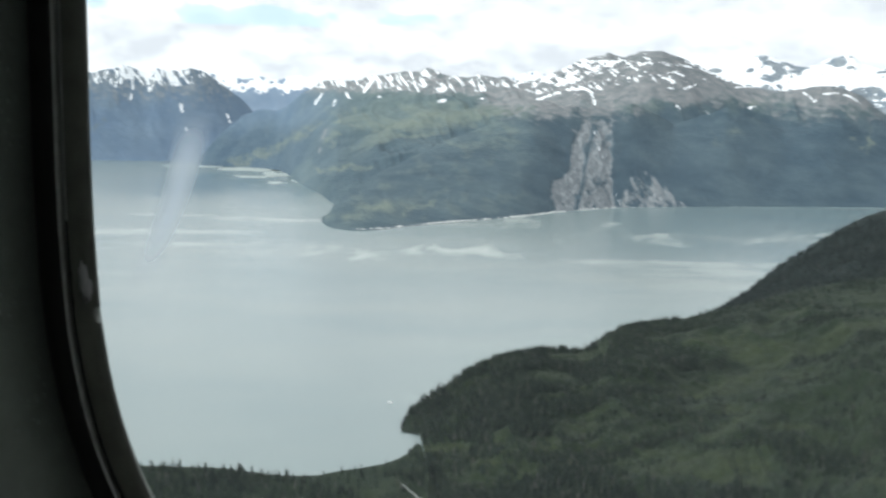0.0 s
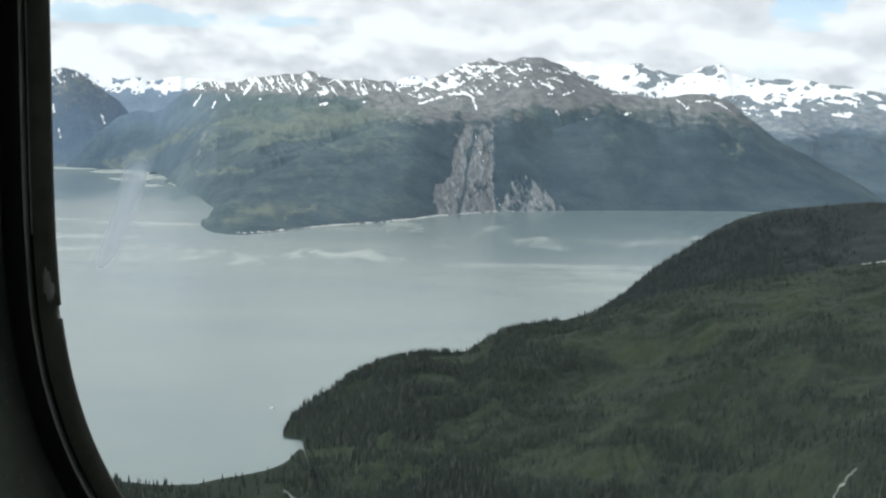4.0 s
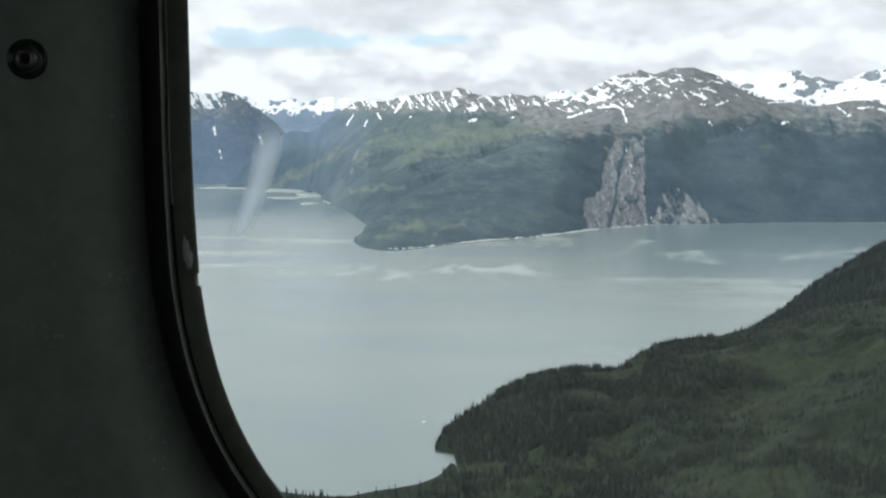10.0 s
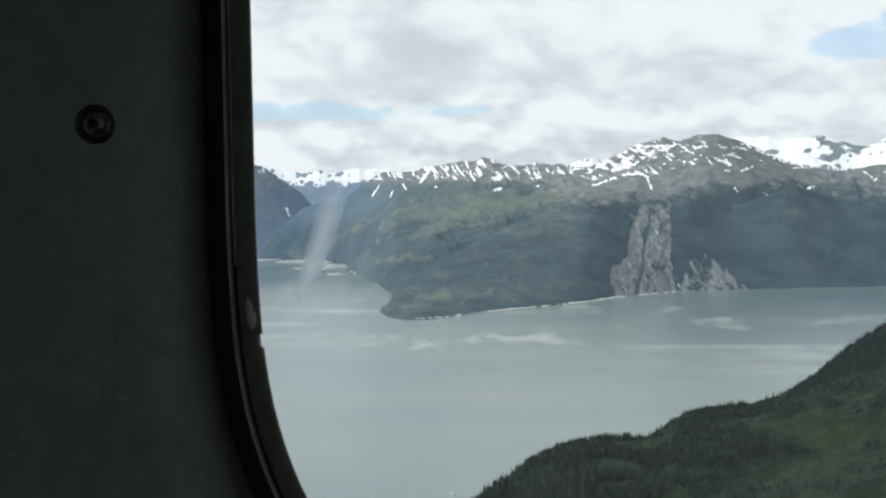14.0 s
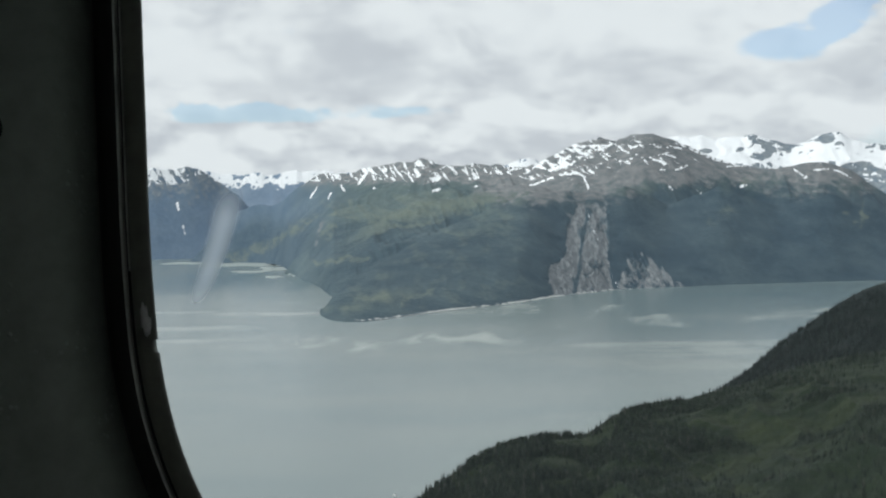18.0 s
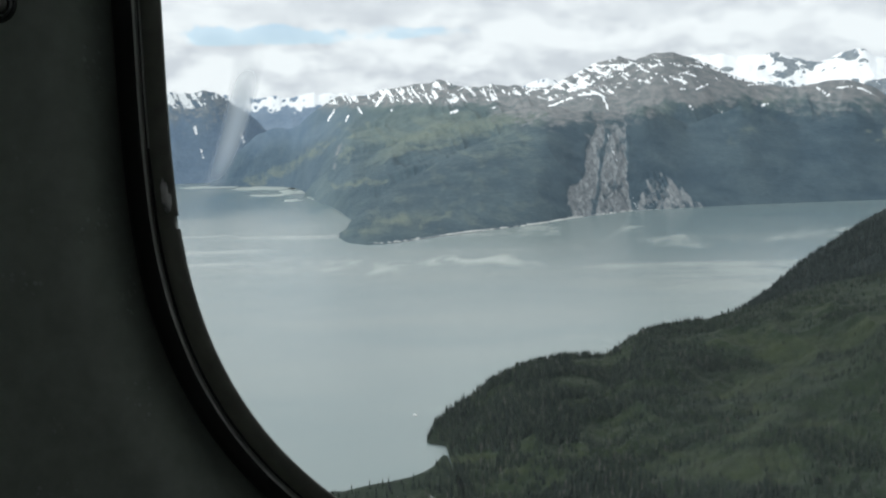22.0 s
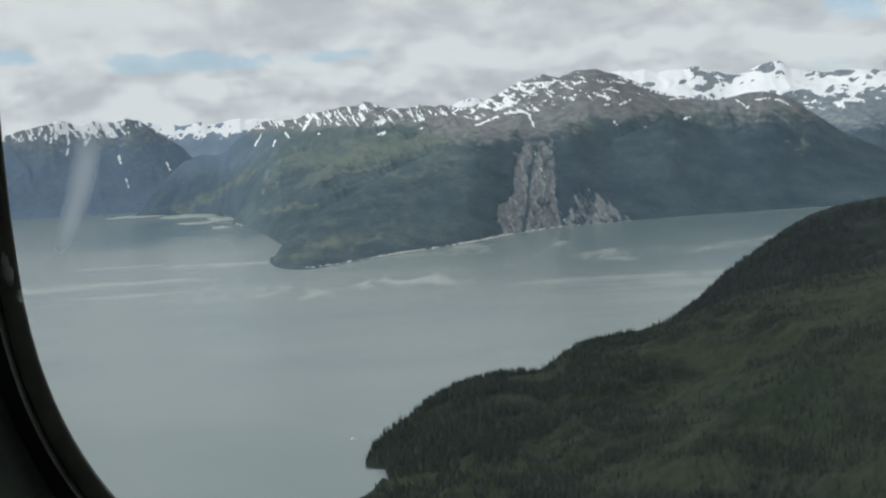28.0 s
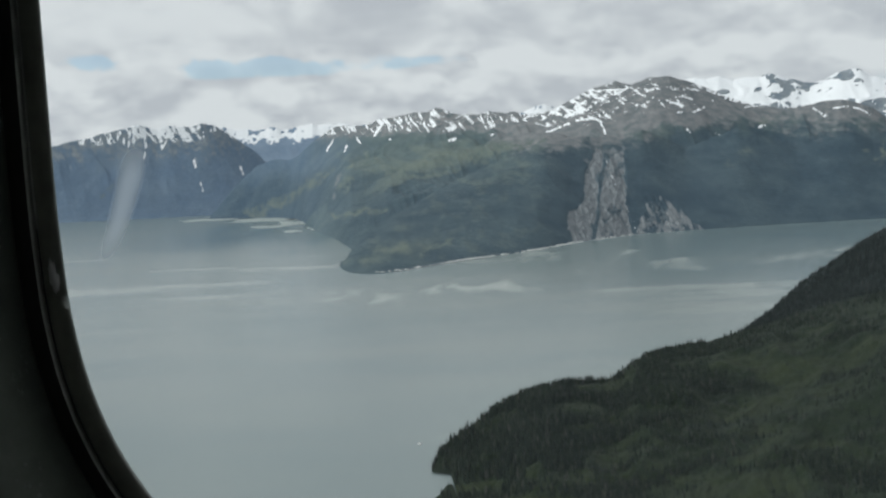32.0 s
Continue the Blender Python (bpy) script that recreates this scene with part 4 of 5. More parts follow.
def shore_rocks(count, seed):
    """Pale boulders and slabs washed bare along the headland's foot."""
    rng = np.random.RandomState(seed)
    az = rng.uniform(-5.2, 10.5, count * 4)
    clump = fbm(az * 1.4, 0 * az, 43, 5, 0.6)
    keep = rng.rand(count * 4) < smooth(clump, 0.34, 0.62) * np.interp(az, [-5.2, -3.5, -2.0, 5, 7, 10.5], [0.0, 0.12, 1, 1, 0.5, 0.25])
    az = az[keep][:count]
    n = len(az)
    r = WATERLINE / np.tan(np.radians(-curve(SHORE_FRONT, az))) + rng.uniform(-2, 7, n)
    cx, cy = r * np.sin(np.radians(az)), r * np.cos(np.radians(az))
    size = 0.5 + 2.2 * rng.rand(n) ** 3
    ring = [(0, 0, 1.0), (1, 0, 0.45), (0.5, 0.87, 0.3), (-0.5, 0.87, 0.5), (-1, 0, 0.35), (-0.5, -0.87, 0.45), (0.5, -0.87, 0.4)]
    verts = []
    for q, (ux, uy, uz) in enumerate(ring):
        k = size * (0.7 + 0.6 * rng.rand(n))
        verts.append(np.stack([cx + 1.5 * ux * k, cy + 1.2 * uy * k, 0.9 * uz * k], 1))
    for ux, uy, uz in ring[1:]:
        verts.append(np.stack([cx + 1.9 * ux * size, cy + 1.5 * uy * size, -0.6 + 0 * size], 1))
    co = np.stack(verts, 1).reshape(-1, 3)
    faces = [(0, 1 + q, 1 + (q + 1) % 6) for q in range(6)]
    faces += [f for q in range(6) for f in ((1 + q, 7 + q, 7 + (q + 1) % 6), (1 + q, 7 + (q + 1) % 6, 1 + (q + 1) % 6))]
    tri = (np.array(faces)[None] + 13 * np.arange(n)[:, None, None]).reshape(-1, 3)
    mesh = bpy.data.meshes.new("shore_rocks")
    mesh.from_pydata(co.tolist(), [], tri.tolist())
    mesh.materials.append(plain("pale_shore_stone", (0.40, 0.41, 0.40), 0.85, 0, 0.25, 0.45))
    tagged(new("shore_rocks", mesh), "pale boulders along the headland's waterline", "rocks", kind="stuff")


shore_rocks(900, 44)

# ---------------------------------------------------------------- the near hill
SKY_BENCH = [-39.64, -12.61, -31.44, -15.17, -21.53, -16.45, -16.00, -16.77, -10.79, -17.17, -9.61, -17.37, -8.42, -17.56, -7.22, -17.64, -6.02, -17.65, -4.81, -17.43, -3.60, -17.28, -2.39, -17.07, -1.63, -16.80, -1.17, -16.54, -0.81, -16.09, -0.50, -16.00, 0.00, -17.30, 0.90, -19.40, 3.70, -21.30, 6.80, -22.10, 9.90, -22.20, 14.30, -23.80, 20.60, -25.30, 34.00, -27.30, 60.00, -29.00]
SKY_RISE = [-1.56, -15.22, -1.40, -14.93, -1.16, -14.45, -0.55, -13.87, 0.35, -13.29, 1.25, -12.74, 2.15, -12.22, 3.35, -11.68, 4.83, -11.23, 6.01, -11.01, 7.04, -10.99, 7.77, -10.97, 8.35, -10.73, 9.07, -10.14, 10.07, -9.62, 10.92, -9.37, 12.05, -9.19, 13.18, -9.07, 14.56, -8.63, 16.19, -8.15, 17.99, -7.52, 20.58, -6.84, 23.07, -6.33, 24.71, -6.00, 26.21, -5.67, 28.47, -5.21, 31.95, -4.61, 38.32, -3.62]
SKY_BACK = [13.46, -9.57, 14.28, -8.83, 15.10, -8.24, 16.17, -7.50, 17.48, -6.34, 18.78, -5.38, 20.50, -4.16, 21.74, -3.45, 22.96, -3.06, 24.59, -2.77, 26.09, -2.56, 27.68, -2.36, 29.45, -2.28, 32.59, -2.23, 38.23, -2.04]
SNOW_LINES = [
    (9.10, -22.48, 0.089, 10.19, -22.24, 0.177, 11.74, -21.70, 0.207, 13.28, -20.97, 0.266, 14.80, -20.35, 0.295, 16.01, -19.63, 0.354, 16.75, -19.02, 0.266, 17.43, -18.50, 0.089),
    (14.15, -22.22, 0.148, 14.70, -21.77, 0.413, 15.60, -21.08, 0.502, 16.51, -20.69, 0.295, 17.46, -20.53, 0.089),
    (7.08, -22.87, 0.177, 8.01, -22.76, 0.266, 9.11, -22.76, 0.118),
    (19.06, -22.71, 0.148, 19.81, -22.49, 0.236, 20.59, -22.26, 0.118),
    (9.96, -23.00, 0.118, 10.99, -22.96, 0.118),
]
HIGH_SNOW = [
    (30.09, -12.73, 0.118, 30.68, -12.76, 0.236, 31.45, -12.32, 0.236, 32.19, -11.70, 0.177, 32.72, -11.20, 0.089),
    (31.83, -14.33, 0.118, 32.29, -14.39, 0.266, 33.06, -14.13, 0.177),
    (31.10, -6.78, 0.089, 31.52, -6.73, 0.177, 31.90, -6.73, 0.089),
    (32.01, -6.47, 0.148, 32.30, -6.18, 0.266, 32.98, -5.81, 0.148),
    (31.70, -8.31, 0.059, 31.90, -8.30, 0.118, 32.08, -8.26, 0.059),
    (32.23, -8.44, 0.089, 32.68, -8.29, 0.207, 33.18, -8.09, 0.089),
    (27.67, -4.90, 0.059, 27.88, -4.84, 0.118, 28.07, -4.80, 0.059),
    (28.35, -4.31, 0.059, 28.53, -4.20, 0.118, 28.74, -4.10, 0.059),
    (32.57, -13.09, 0.089, 33.20, -12.86, 0.207, 34.09, -12.60, 0.118),
]
BROOK_LINES = [
    (7.14, -22.65, 0.073, 6.14, -22.47, 0.110, 4.90, -22.31, 0.128, 3.82, -21.98, 0.092, 3.21, -21.63, 0.073, 2.60, -21.38, 0.055),
    (1.32, -21.06, 0.046, 0.93, -20.71, 0.046),
    (0.52, -20.12, 0.046, 0.65, -19.56, 0.055, 0.29, -19.18, 0.046, -0.30, -18.90, 0.037, -0.98, -18.42, 0.037, -1.48, -18.11, 0.037),
    (27.00, -17.72, 0.037, 27.01, -17.10, 0.046, 27.24, -16.38, 0.037, 27.67, -15.72, 0.037, 28.06, -15.26, 0.027),
    (24.85, -19.64, 0.037, 25.24, -19.33, 0.037, 25.56, -19.01, 0.046, 25.88, -18.53, 0.027),
    (21.89, -21.60, 0.027, 22.17, -21.29, 0.037),
]
CLEARINGS = [(1.24, -16.59, 2.36, 0.41, 0.9), (3.05, -17.20, 2.07, 0.41, 0.8), (5.14, -16.96, 1.48, 0.30, 0.6), (0.04, -16.03, 0.89, 0.24, 0.6), (-6.63, -17.85, 1.48, 0.24, 0.5), (10.12, -13.54, 1.77, 0.27, 0.45), (13.52, -12.54, 1.77, 0.27, 0.5), (17.36, -12.32, 1.77, 0.30, 0.6), (16.30, -13.50, 2.07, 0.30, 0.5), (18.91, -10.30, 1.77, 0.24, 0.45), (12.14, -14.57, 1.77, 0.27, 0.5), (19.55, -14.35, 1.77, 0.35, 0.6)]
CLEARINGS_B = [(1.16, -16.15, 1.77, 0.27, 1.5), (3.56, -16.68, 2.07, 0.24, 1.4), (5.94, -16.19, 1.18, 0.18, 1.2), (14.23, -12.84, 1.18, 0.21, 1.2), (15.86, -11.91, 1.48, 0.21, 1), (18.24, -10.10, 1.48, 0.21, 1), (15.36, -13.60, 1.77, 0.18, 1), (18.88, -14.15, 2.07, 0.21, 1.1), (0.12, -14.96, 2.07, 0.41, 0.8), (-8.27, -17.07, 1.77, 0.41, 0.5), (-5.49, -18.11, 1.77, 0.30, 0.5), (13.08, -13.78, 2.07, 0.27, 0.5), (16.95, -12.47, 1.77, 0.27, 0.4), (22.56, -7.56, 2.66, 0.59, 0.5), (18.60, -9.47, 1.77, 0.27, 0.3), (29.17, -3.59, 2.07, 0.47, 0.6), (25.74, -13.11, 2.36, 0.35, 0.4)]
BENCH_FAR = [-40, 900, -0.6, 900, -0.2, 388, 0.9, 348, 3.7, 306, 6.8, 286, 9.9, 276, 14.3, 244, 20.6, 204, 34, 152, 60, 120]
RISE_FAR = [-1.6, 470, 2, 520, 6, 560, 10, 600, 14.5, 650, 20, 680, 27, 700, 40, 700, 60, 650]
RISE_NEAR = [-1.6, 452, -0.55, 447, -0.2, 412, 0.3, 372, 0.9, 330, 3.7, 291, 6.8, 270, 9.9, 266, 14.3, 236, 20.6, 200, 34, 150, 60, 120]
RISE_BASE = [-1.6, 0.2, -0.5, 0.3, 0.9, 4, 3.7, 8, 6.8, 12, 9.9, 13, 14.3, 18, 20.6, 27, 34, 45, 60, 60]


def hill(name, span, cols, rows, skyline, far, near_r, base, seed, label, relief, openness=1.0, material=None, power=1.35, brushy=0.0, brush_from=(2.0, 17.0)):
    az = np.linspace(span[0], span[1], cols)
    top = curve(skyline, az)
    r1 = np.minimum(curve(far, az), (WATERLINE - 1.0) / np.tan(np.radians(-top)))
    ztop = np.maximum(WATERLINE + r1 * np.tan(np.radians(top)), 0.8)
    zb = np.interp(az, base[0::2], base[1::2])
    r0 = np.interp(az, near_r[0::2], near_r[1::2])
    s = np.concatenate([np.linspace(0, 1, rows) ** 1.15, [1.02, 1.05, 1.1, 1.16]])[:, None]
    r = r0 + (r1 - r0) * s
    sc = np.clip(s, 0, 1)
    A = np.radians(az)[None, :]
    x, y = r * np.sin(A), r * np.cos(A)
    lumps = fbm(x / 70, y / 70, seed, 7, 0.52)
    folds = fbm(az[None, :] * 0.16 + 0.9 * lumps + 1.1 * sc, sc * 2.6 - 0.05 * az[None, :] + 0.5 * lumps, seed + 5, 6, 0.55, True)
    span_r = np.clip((r1 - r0) / 160, 0.1, 1)
    z = zb + (ztop - zb) * sc ** power
    z = z + relief * span_r * np.minimum(sc * 3, 1) * (1 - sc ** 5) * ((lumps - 0.5) * 1.1 + 1.2 * (folds - 0.6))
    z = np.where(s > 1, ztop - (s - 1) * r1 * 1.1, np.maximum(z, 0.6))
    el = np.degrees(np.arctan2(z - WATERLINE, r))
    azg = az[None, :] + 0 * r
    wob = fbm(x / 14, y / 14, seed + 30, 5, 0.6) - 0.5
    snow = strokes(azg, el, SNOW_LINES + HIGH_SNOW, 1.25)
    clearing = patch(azg + 2.0 * wob, el + 0.9 * wob, CLEARINGS + CLEARINGS_B)
    # long glades that run along the slope
    glade = fbm(azg * 0.30 + 1.2 * lumps, sc * 9 - 0.12 * azg + 1.2 * lumps, seed + 11, 6, 0.60)
    small = fbm(x / 26, y / 26, seed + 13, 6, 0.62)
    open_ground = np.maximum(clearing, 0.85 * smooth(0.5 * glade + 0.5 * small, 0.46, 0.64)) * openness
    thin = brushy * smooth(azg + 10 * (lumps - 0.5), *brush_from)
    brook = strokes(azg, el, BROOK_LINES, 1.6)
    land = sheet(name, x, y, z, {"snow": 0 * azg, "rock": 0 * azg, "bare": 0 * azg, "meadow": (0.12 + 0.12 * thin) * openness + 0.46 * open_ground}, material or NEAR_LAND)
    tagged(land, label, "hillside", kind="structure")
    return az, r, x, y, z, np.clip(open_ground + 0.85 * thin, 0, 1.4), snow, brook, el


def forest(name, ground, count, seed, tall, label, material, stout=1.0, tiers=3):
    """Spruces of ragged tiers, or low bushes of one, standing all over the wooded ground."""
    az, r, x, y, z, open_ground, snow, brook, el = ground
    rng = np.random.RandomState(seed)
    rows, cols = x.shape
    rows -= 5
    stand = smooth(fbm(x / 24, y / 24, seed + 70, 5, 0.6) + 0.25 * (0.5 - open_ground), 0.40, 0.62)
    area = (r[1:rows, :] * (r[1:rows, :] - r[:rows - 1, :]) + 0 * x[1:rows, :])
    keep = np.clip(1.06 - 0.85 * open_ground[1:rows, :], 0.06, 1) * (0.25 + 0.75 * stand[1:rows, :]) if tiers > 1 else 1.0 - 0.85 * smooth(open_ground[1:rows, :], 0.85, 1.15)
    keep = keep * (snow[1:rows, :] < 0.3) * (brook[1:rows, :] < 0.25) * (z[1:rows, :] > 0.75)
    w = (area * keep).ravel()
    pick = rng.choice(w.size, count, p=w / w.sum())
    i, j = pick // cols + 1, pick % cols
    u, v = rng.rand(count), rng.rand(count)
    i2, j2 = i - 1, np.minimum(j + 1, cols - 1)
    px = x[i, j] * (1 - u) + x[i2, j] * u + (x[i, j2] - x[i, j]) * v
    py = y[i, j] * (1 - u) + y[i2, j] * u + (y[i, j2] - y[i, j]) * v
    pz = z[i, j] * (1 - u) + z[i2, j] * u + (z[i, j2] - z[i, j]) * v - 0.25
    size = tall * (0.45 + 0.75 * rng.rand(count) ** 1.5) * (1 - 0.35 * open_ground[i, j])
    girth = size * stout * (0.115 + 0.065 * rng.rand(count))
    sides = 5
    verts, faces = [], []
    for k in range(tiers):
        lo, hi = (0.02 + 0.27 * k), (0.50 + 0.25 * k)
        wide = 1.0 - 0.27 * k
        for q in range(sides):
            turn = 2 * math.pi * q / sides + 0.5 * k + 6.28 * rng.rand(count)[:] * 0.12
            out = girth * wide * (0.72 + 0.56 * rng.rand(count))
            verts.append(np.stack([px + out * np.cos(turn), py + out * np.sin(turn), pz + size * (lo + 0.07 * rng.rand(count))], 1))
        lean = 0.05 * size
        verts.append(np.stack([px + lean * (rng.rand(count) - 0.5), py + lean * (rng.rand(count) - 0.5), pz + size * hi], 1))
        b = k * (sides + 1)
        faces += [(b + q, b + (q + 1) % sides, b + sides) for q in range(sides)]
    co = np.stack(verts, 1)
    per = co.shape[1]
    tri = (np.array(faces)[None] + per * np.arange(count)[:, None, None]).reshape(-1, 3)
    mesh = bpy.data.meshes.new(name)
    mesh.vertices.add(count * per)
    mesh.vertices.foreach_set("co", co.reshape(-1).astype(np.float32))
    mesh.loops.add(tri.size)
    mesh.loops.foreach_set("vertex_index", tri.ravel().astype(np.int32))
    mesh.polygons.add(len(tri))
    mesh.polygons.foreach_set("loop_start", np.arange(0, tri.size, 3, dtype=np.int32))
    mesh.update(calc_edges=True)
    tone = mesh.attributes.new("tone", "FLOAT", "POINT")
    tone.data.foreach_set("value", np.repeat(rng.rand(count), per).astype(np.float32))
    mesh.materials.append(material)
    return tagged(new(name, mesh), label, "forest", kind="stuff")


def spruce_material(name, shades):
    m, n, l, bsdf = tree_of(name)
    c = ramp_node(n, l, attr(n, "tone"), [(0.0, shades[0]), (0.55, shades[1]), (0.90, shades[2]), (1.0, shades[3])])
    grain = noise_node(n, l, 1.6, 5, 0.7)
    c = blend(n, l, step_node(n, l, grain, 0.35, 0.65), blend(n, l, 1.0, c, (0.55, 0.58, 0.6), "MULTIPLY"), c)
    stand = noise_node(n, l, 0.035, 5, 0.6)
    c = blend(n, l, step_node(n, l, stand, 0.35, 0.65), blend(n, l, 1.0, c, (0.70, 0.74, 0.78), "MULTIPLY"), c)
    l.new(c, bsdf.inputs["Base Color"])
    bsdf.inputs["Roughness"].default_value = 0.85
    bsdf.inputs["Specular IOR Level"].default_value = 0.2
    return m


# tree colours of the near hill, cloud shade included
SPRUCE = spruce_material("spruce_needles", ((0.009, 0.016, 0.012), (0.018, 0.029, 0.019), (0.036, 0.047, 0.028), (0.082, 0.080, 0.066)))
BRUSH = spruce_material("alder_leaves", ((0.015, 0.026, 0.011), (0.022, 0.034, 0.014), (0.031, 0.041, 0.018), (0.042, 0.045, 0.022)))
# a bluer copy of the spruce tones, for the hill behind
BLUISH_SPRUCE = spruce_material("bluish_spruce_needles", ((0.011, 0.018, 0.017), (0.018, 0.027, 0.024), (0.026, 0.034, 0.029), (0.045, 0.048, 0.042)))
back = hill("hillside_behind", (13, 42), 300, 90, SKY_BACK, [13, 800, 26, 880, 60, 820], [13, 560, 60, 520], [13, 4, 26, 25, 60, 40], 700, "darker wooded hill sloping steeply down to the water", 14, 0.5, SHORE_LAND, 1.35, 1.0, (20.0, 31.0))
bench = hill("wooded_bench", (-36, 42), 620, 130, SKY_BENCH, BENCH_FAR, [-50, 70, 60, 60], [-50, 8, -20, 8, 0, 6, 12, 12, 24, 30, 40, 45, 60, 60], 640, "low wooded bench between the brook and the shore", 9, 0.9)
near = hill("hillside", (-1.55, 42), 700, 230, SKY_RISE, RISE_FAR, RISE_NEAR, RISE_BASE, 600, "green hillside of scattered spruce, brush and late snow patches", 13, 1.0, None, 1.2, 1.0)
forest("spruce_forest_behind", back, 13000, 31, 4.4, "dark spruce forest on the hill behind", BLUISH_SPRUCE)
forest("spruce_forest_below", bench, 16000, 33, 4.1, "dark spruces on the low ground by the shore", SPRUCE)
forest("spruce_forest", near, 44000, 32, 4.1, "scattered dark spruces and grey snags on the hillside", SPRUCE)
forest("brush", near, 26000, 34, 1.1, "low olive-green alder brush between the trees", BRUSH, 4.0, 1)
forest("brush_below", bench, 9000, 35, 1.1, "low olive-green alder brush by the brook", BRUSH, 4.0, 1)


def ground_at(a, e):
    """The hill or, under it, the bench, whichever the direction meets."""
    az, *_, el = near
    j = int(np.clip(np.searchsorted(az, a), 0, len(az) - 1))
    return near if a > -1.5 and e > el[0, j] else bench


def drape(ground, a, e):
    """The place on the hill under a direction (azimuth, elevation) from the eye."""
    az, r, x, y, z, *_ , el = ground
    j = int(np.clip(np.searchsorted(az, a), 1, len(az) - 1))
    n = x.shape[0] - 5
    column = np.maximum.accumulate(el[:n, j])
    rr = float(np.interp(e, column, np.hypot(x[:n, j], y[:n, j])))
    zz = float(np.interp(rr, np.hypot(x[:n, j], y[:n, j]), z[:n, j]))
    t = radians(a)
    return Vector((rr * math.sin(t), rr * math.cos(t), zz))


def strip(name, ground, line, lift, material, label, category, group="", kind="", seed=0, ragged=0.45, sway=0.0):
    """A ragged band laid on the hill along azimuth, elevation, half width in degrees."""
    b = bmesh.new()
    pts = [line[i:i + 3] for i in range(0, len(line), 3)]
    rows = []
    n = 18
    for (a0, e0, w0), (a1, e1, w1) in zip(pts, pts[1:]):
        for k in range(n + 1 if (a1, e1, w1) == tuple(pts[-1]) else n):
            t = k / n
            a, e, w = a0 + (a1 - a0) * t, e0 + (e1 - e0) * t, w0 + (w1 - w0) * t
            du, dv = a1 - a0, e1 - e0
            long = math.hypot(du, dv)
            nu, nv = -dv / long, du / long
            q = len(rows) * 0.115
            a += nu * sway * w * noise.noise(Vector((q * 1.4, seed * 2.3, 8.1)))
            e += nv * sway * w * noise.noise(Vector((q * 1.4, seed * 2.3, 8.1)))
            wl = w * (1 + ragged * (noise.noise(Vector((q, seed * 1.7, 0.3))) + 0.45 * noise.noise(Vector((q * 3.7, seed * 1.7, 2.3)))))
            wr = w * (1 + ragged * (noise.noise(Vector((q, seed * 1.7, 5.3))) + 0.45 * noise.noise(Vector((q * 3.7, seed * 1.7, 7.3)))))
            row_v = []
            for c, up in ((-1.0, -0.4), (-0.9, 0.6), (-0.4, 1.0), (0.3, 1.0), (0.85, 0.7), (1.0, -0.4)):
                side = wl if c < 0 else wr
                p = drape(ground or ground_at(a, e), a + nu * side * c, e + nv * side * c)
                row_v.append(b.verts.new(p + Vector((0, 0, lift * up))))
            rows.append(row_v)
    for r1, r2 in zip(rows, rows[1:]):
        for i in range(5):
            b.faces.new((r1[i], r1[i + 1], r2[i + 1], r2[i]))
    return tagged(part(name, b, material), label, category, group, kind)


# ---------------------------------------------------------------- cabin window
CORNER = Vector((-0.1211, 0.505, WATERLINE - 0.0720))     # the nick in the window's edge
LEFT, RIGHT, TOP, BOTTOM = -0.0021, 0.80, 0.44, -0.190
CA, CB, BULGE = 0.340, 0.250, 2.8


def outline(grow, y, per=40, nick=0.0):
    """The window's edge, grown outwards by so much, at depth y behind the trim's face; nick cuts a small slot."""
    pts = []
    for cx, cz, sx, sz, start in ((RIGHT - CA, TOP - CB, 1, 1, 0), (LEFT + CA, TOP - CB, -1, 1, 90), (LEFT + CA, BOTTOM + CB, -1, -1, 180), (RIGHT - CA, BOTTOM + CB, 1, -1, 270)):
        turns = [90.0 * k / (per - 1) for k in range(per)]
        if start == 180:
            turns = sorted(turns + [7.22, 7.32, 7.8, 8.28, 8.38])
        for turn in turns:
            t = radians(start + turn)
            c, w = abs(math.cos(t)), abs(math.sin(t))
            px, pz = cx + sx * CA * c ** (2 / BULGE), cz + sz * CB * w ** (2 / BULGE)
            if sx < 0:
                px -= 0.0030 * min(1.0, max(0.0, (pz - 0.02) / 0.12))
            nx, nz = sx * c ** (2 - 2 / BULGE) / CA, sz * w ** (2 - 2 / BULGE) / CB
            q = math.hypot(nx, nz)
            g = grow + (nick if start == 180 and 7.27 < turn < 8.33 else 0.0)
            pts.append(CORNER + Vector((px + g * nx / q, y, pz + g * nz / q)))
    return pts


def band(bm, loops, closed=True):
    rings = [[bm.verts.new(p) for p in loop] for loop in loops]
    n = len(rings[0])
    for a_ring, b_ring in zip(rings, rings[1:]):
        for i in range(n):
            j = (i + 1) % n
            bm.faces.new((a_ring[i], a_ring[j], b_ring[j], b_ring[i]))
    return rings


def part(name, bm, material, parent=None, label="", smooth_faces=True):
    mesh = bpy.data.meshes.new(name)
    bmesh.ops.recalc_face_normals(bm, faces=bm.faces)
    bm.to_mesh(mesh)
    bm.free()
    for p in mesh.polygons:
        p.use_smooth = smooth_faces
    mesh.materials.append(material)
    ob = new(name, mesh)
    if parent:
        ob.parent = parent
    if label:
        tagged(ob, label)
    return ob


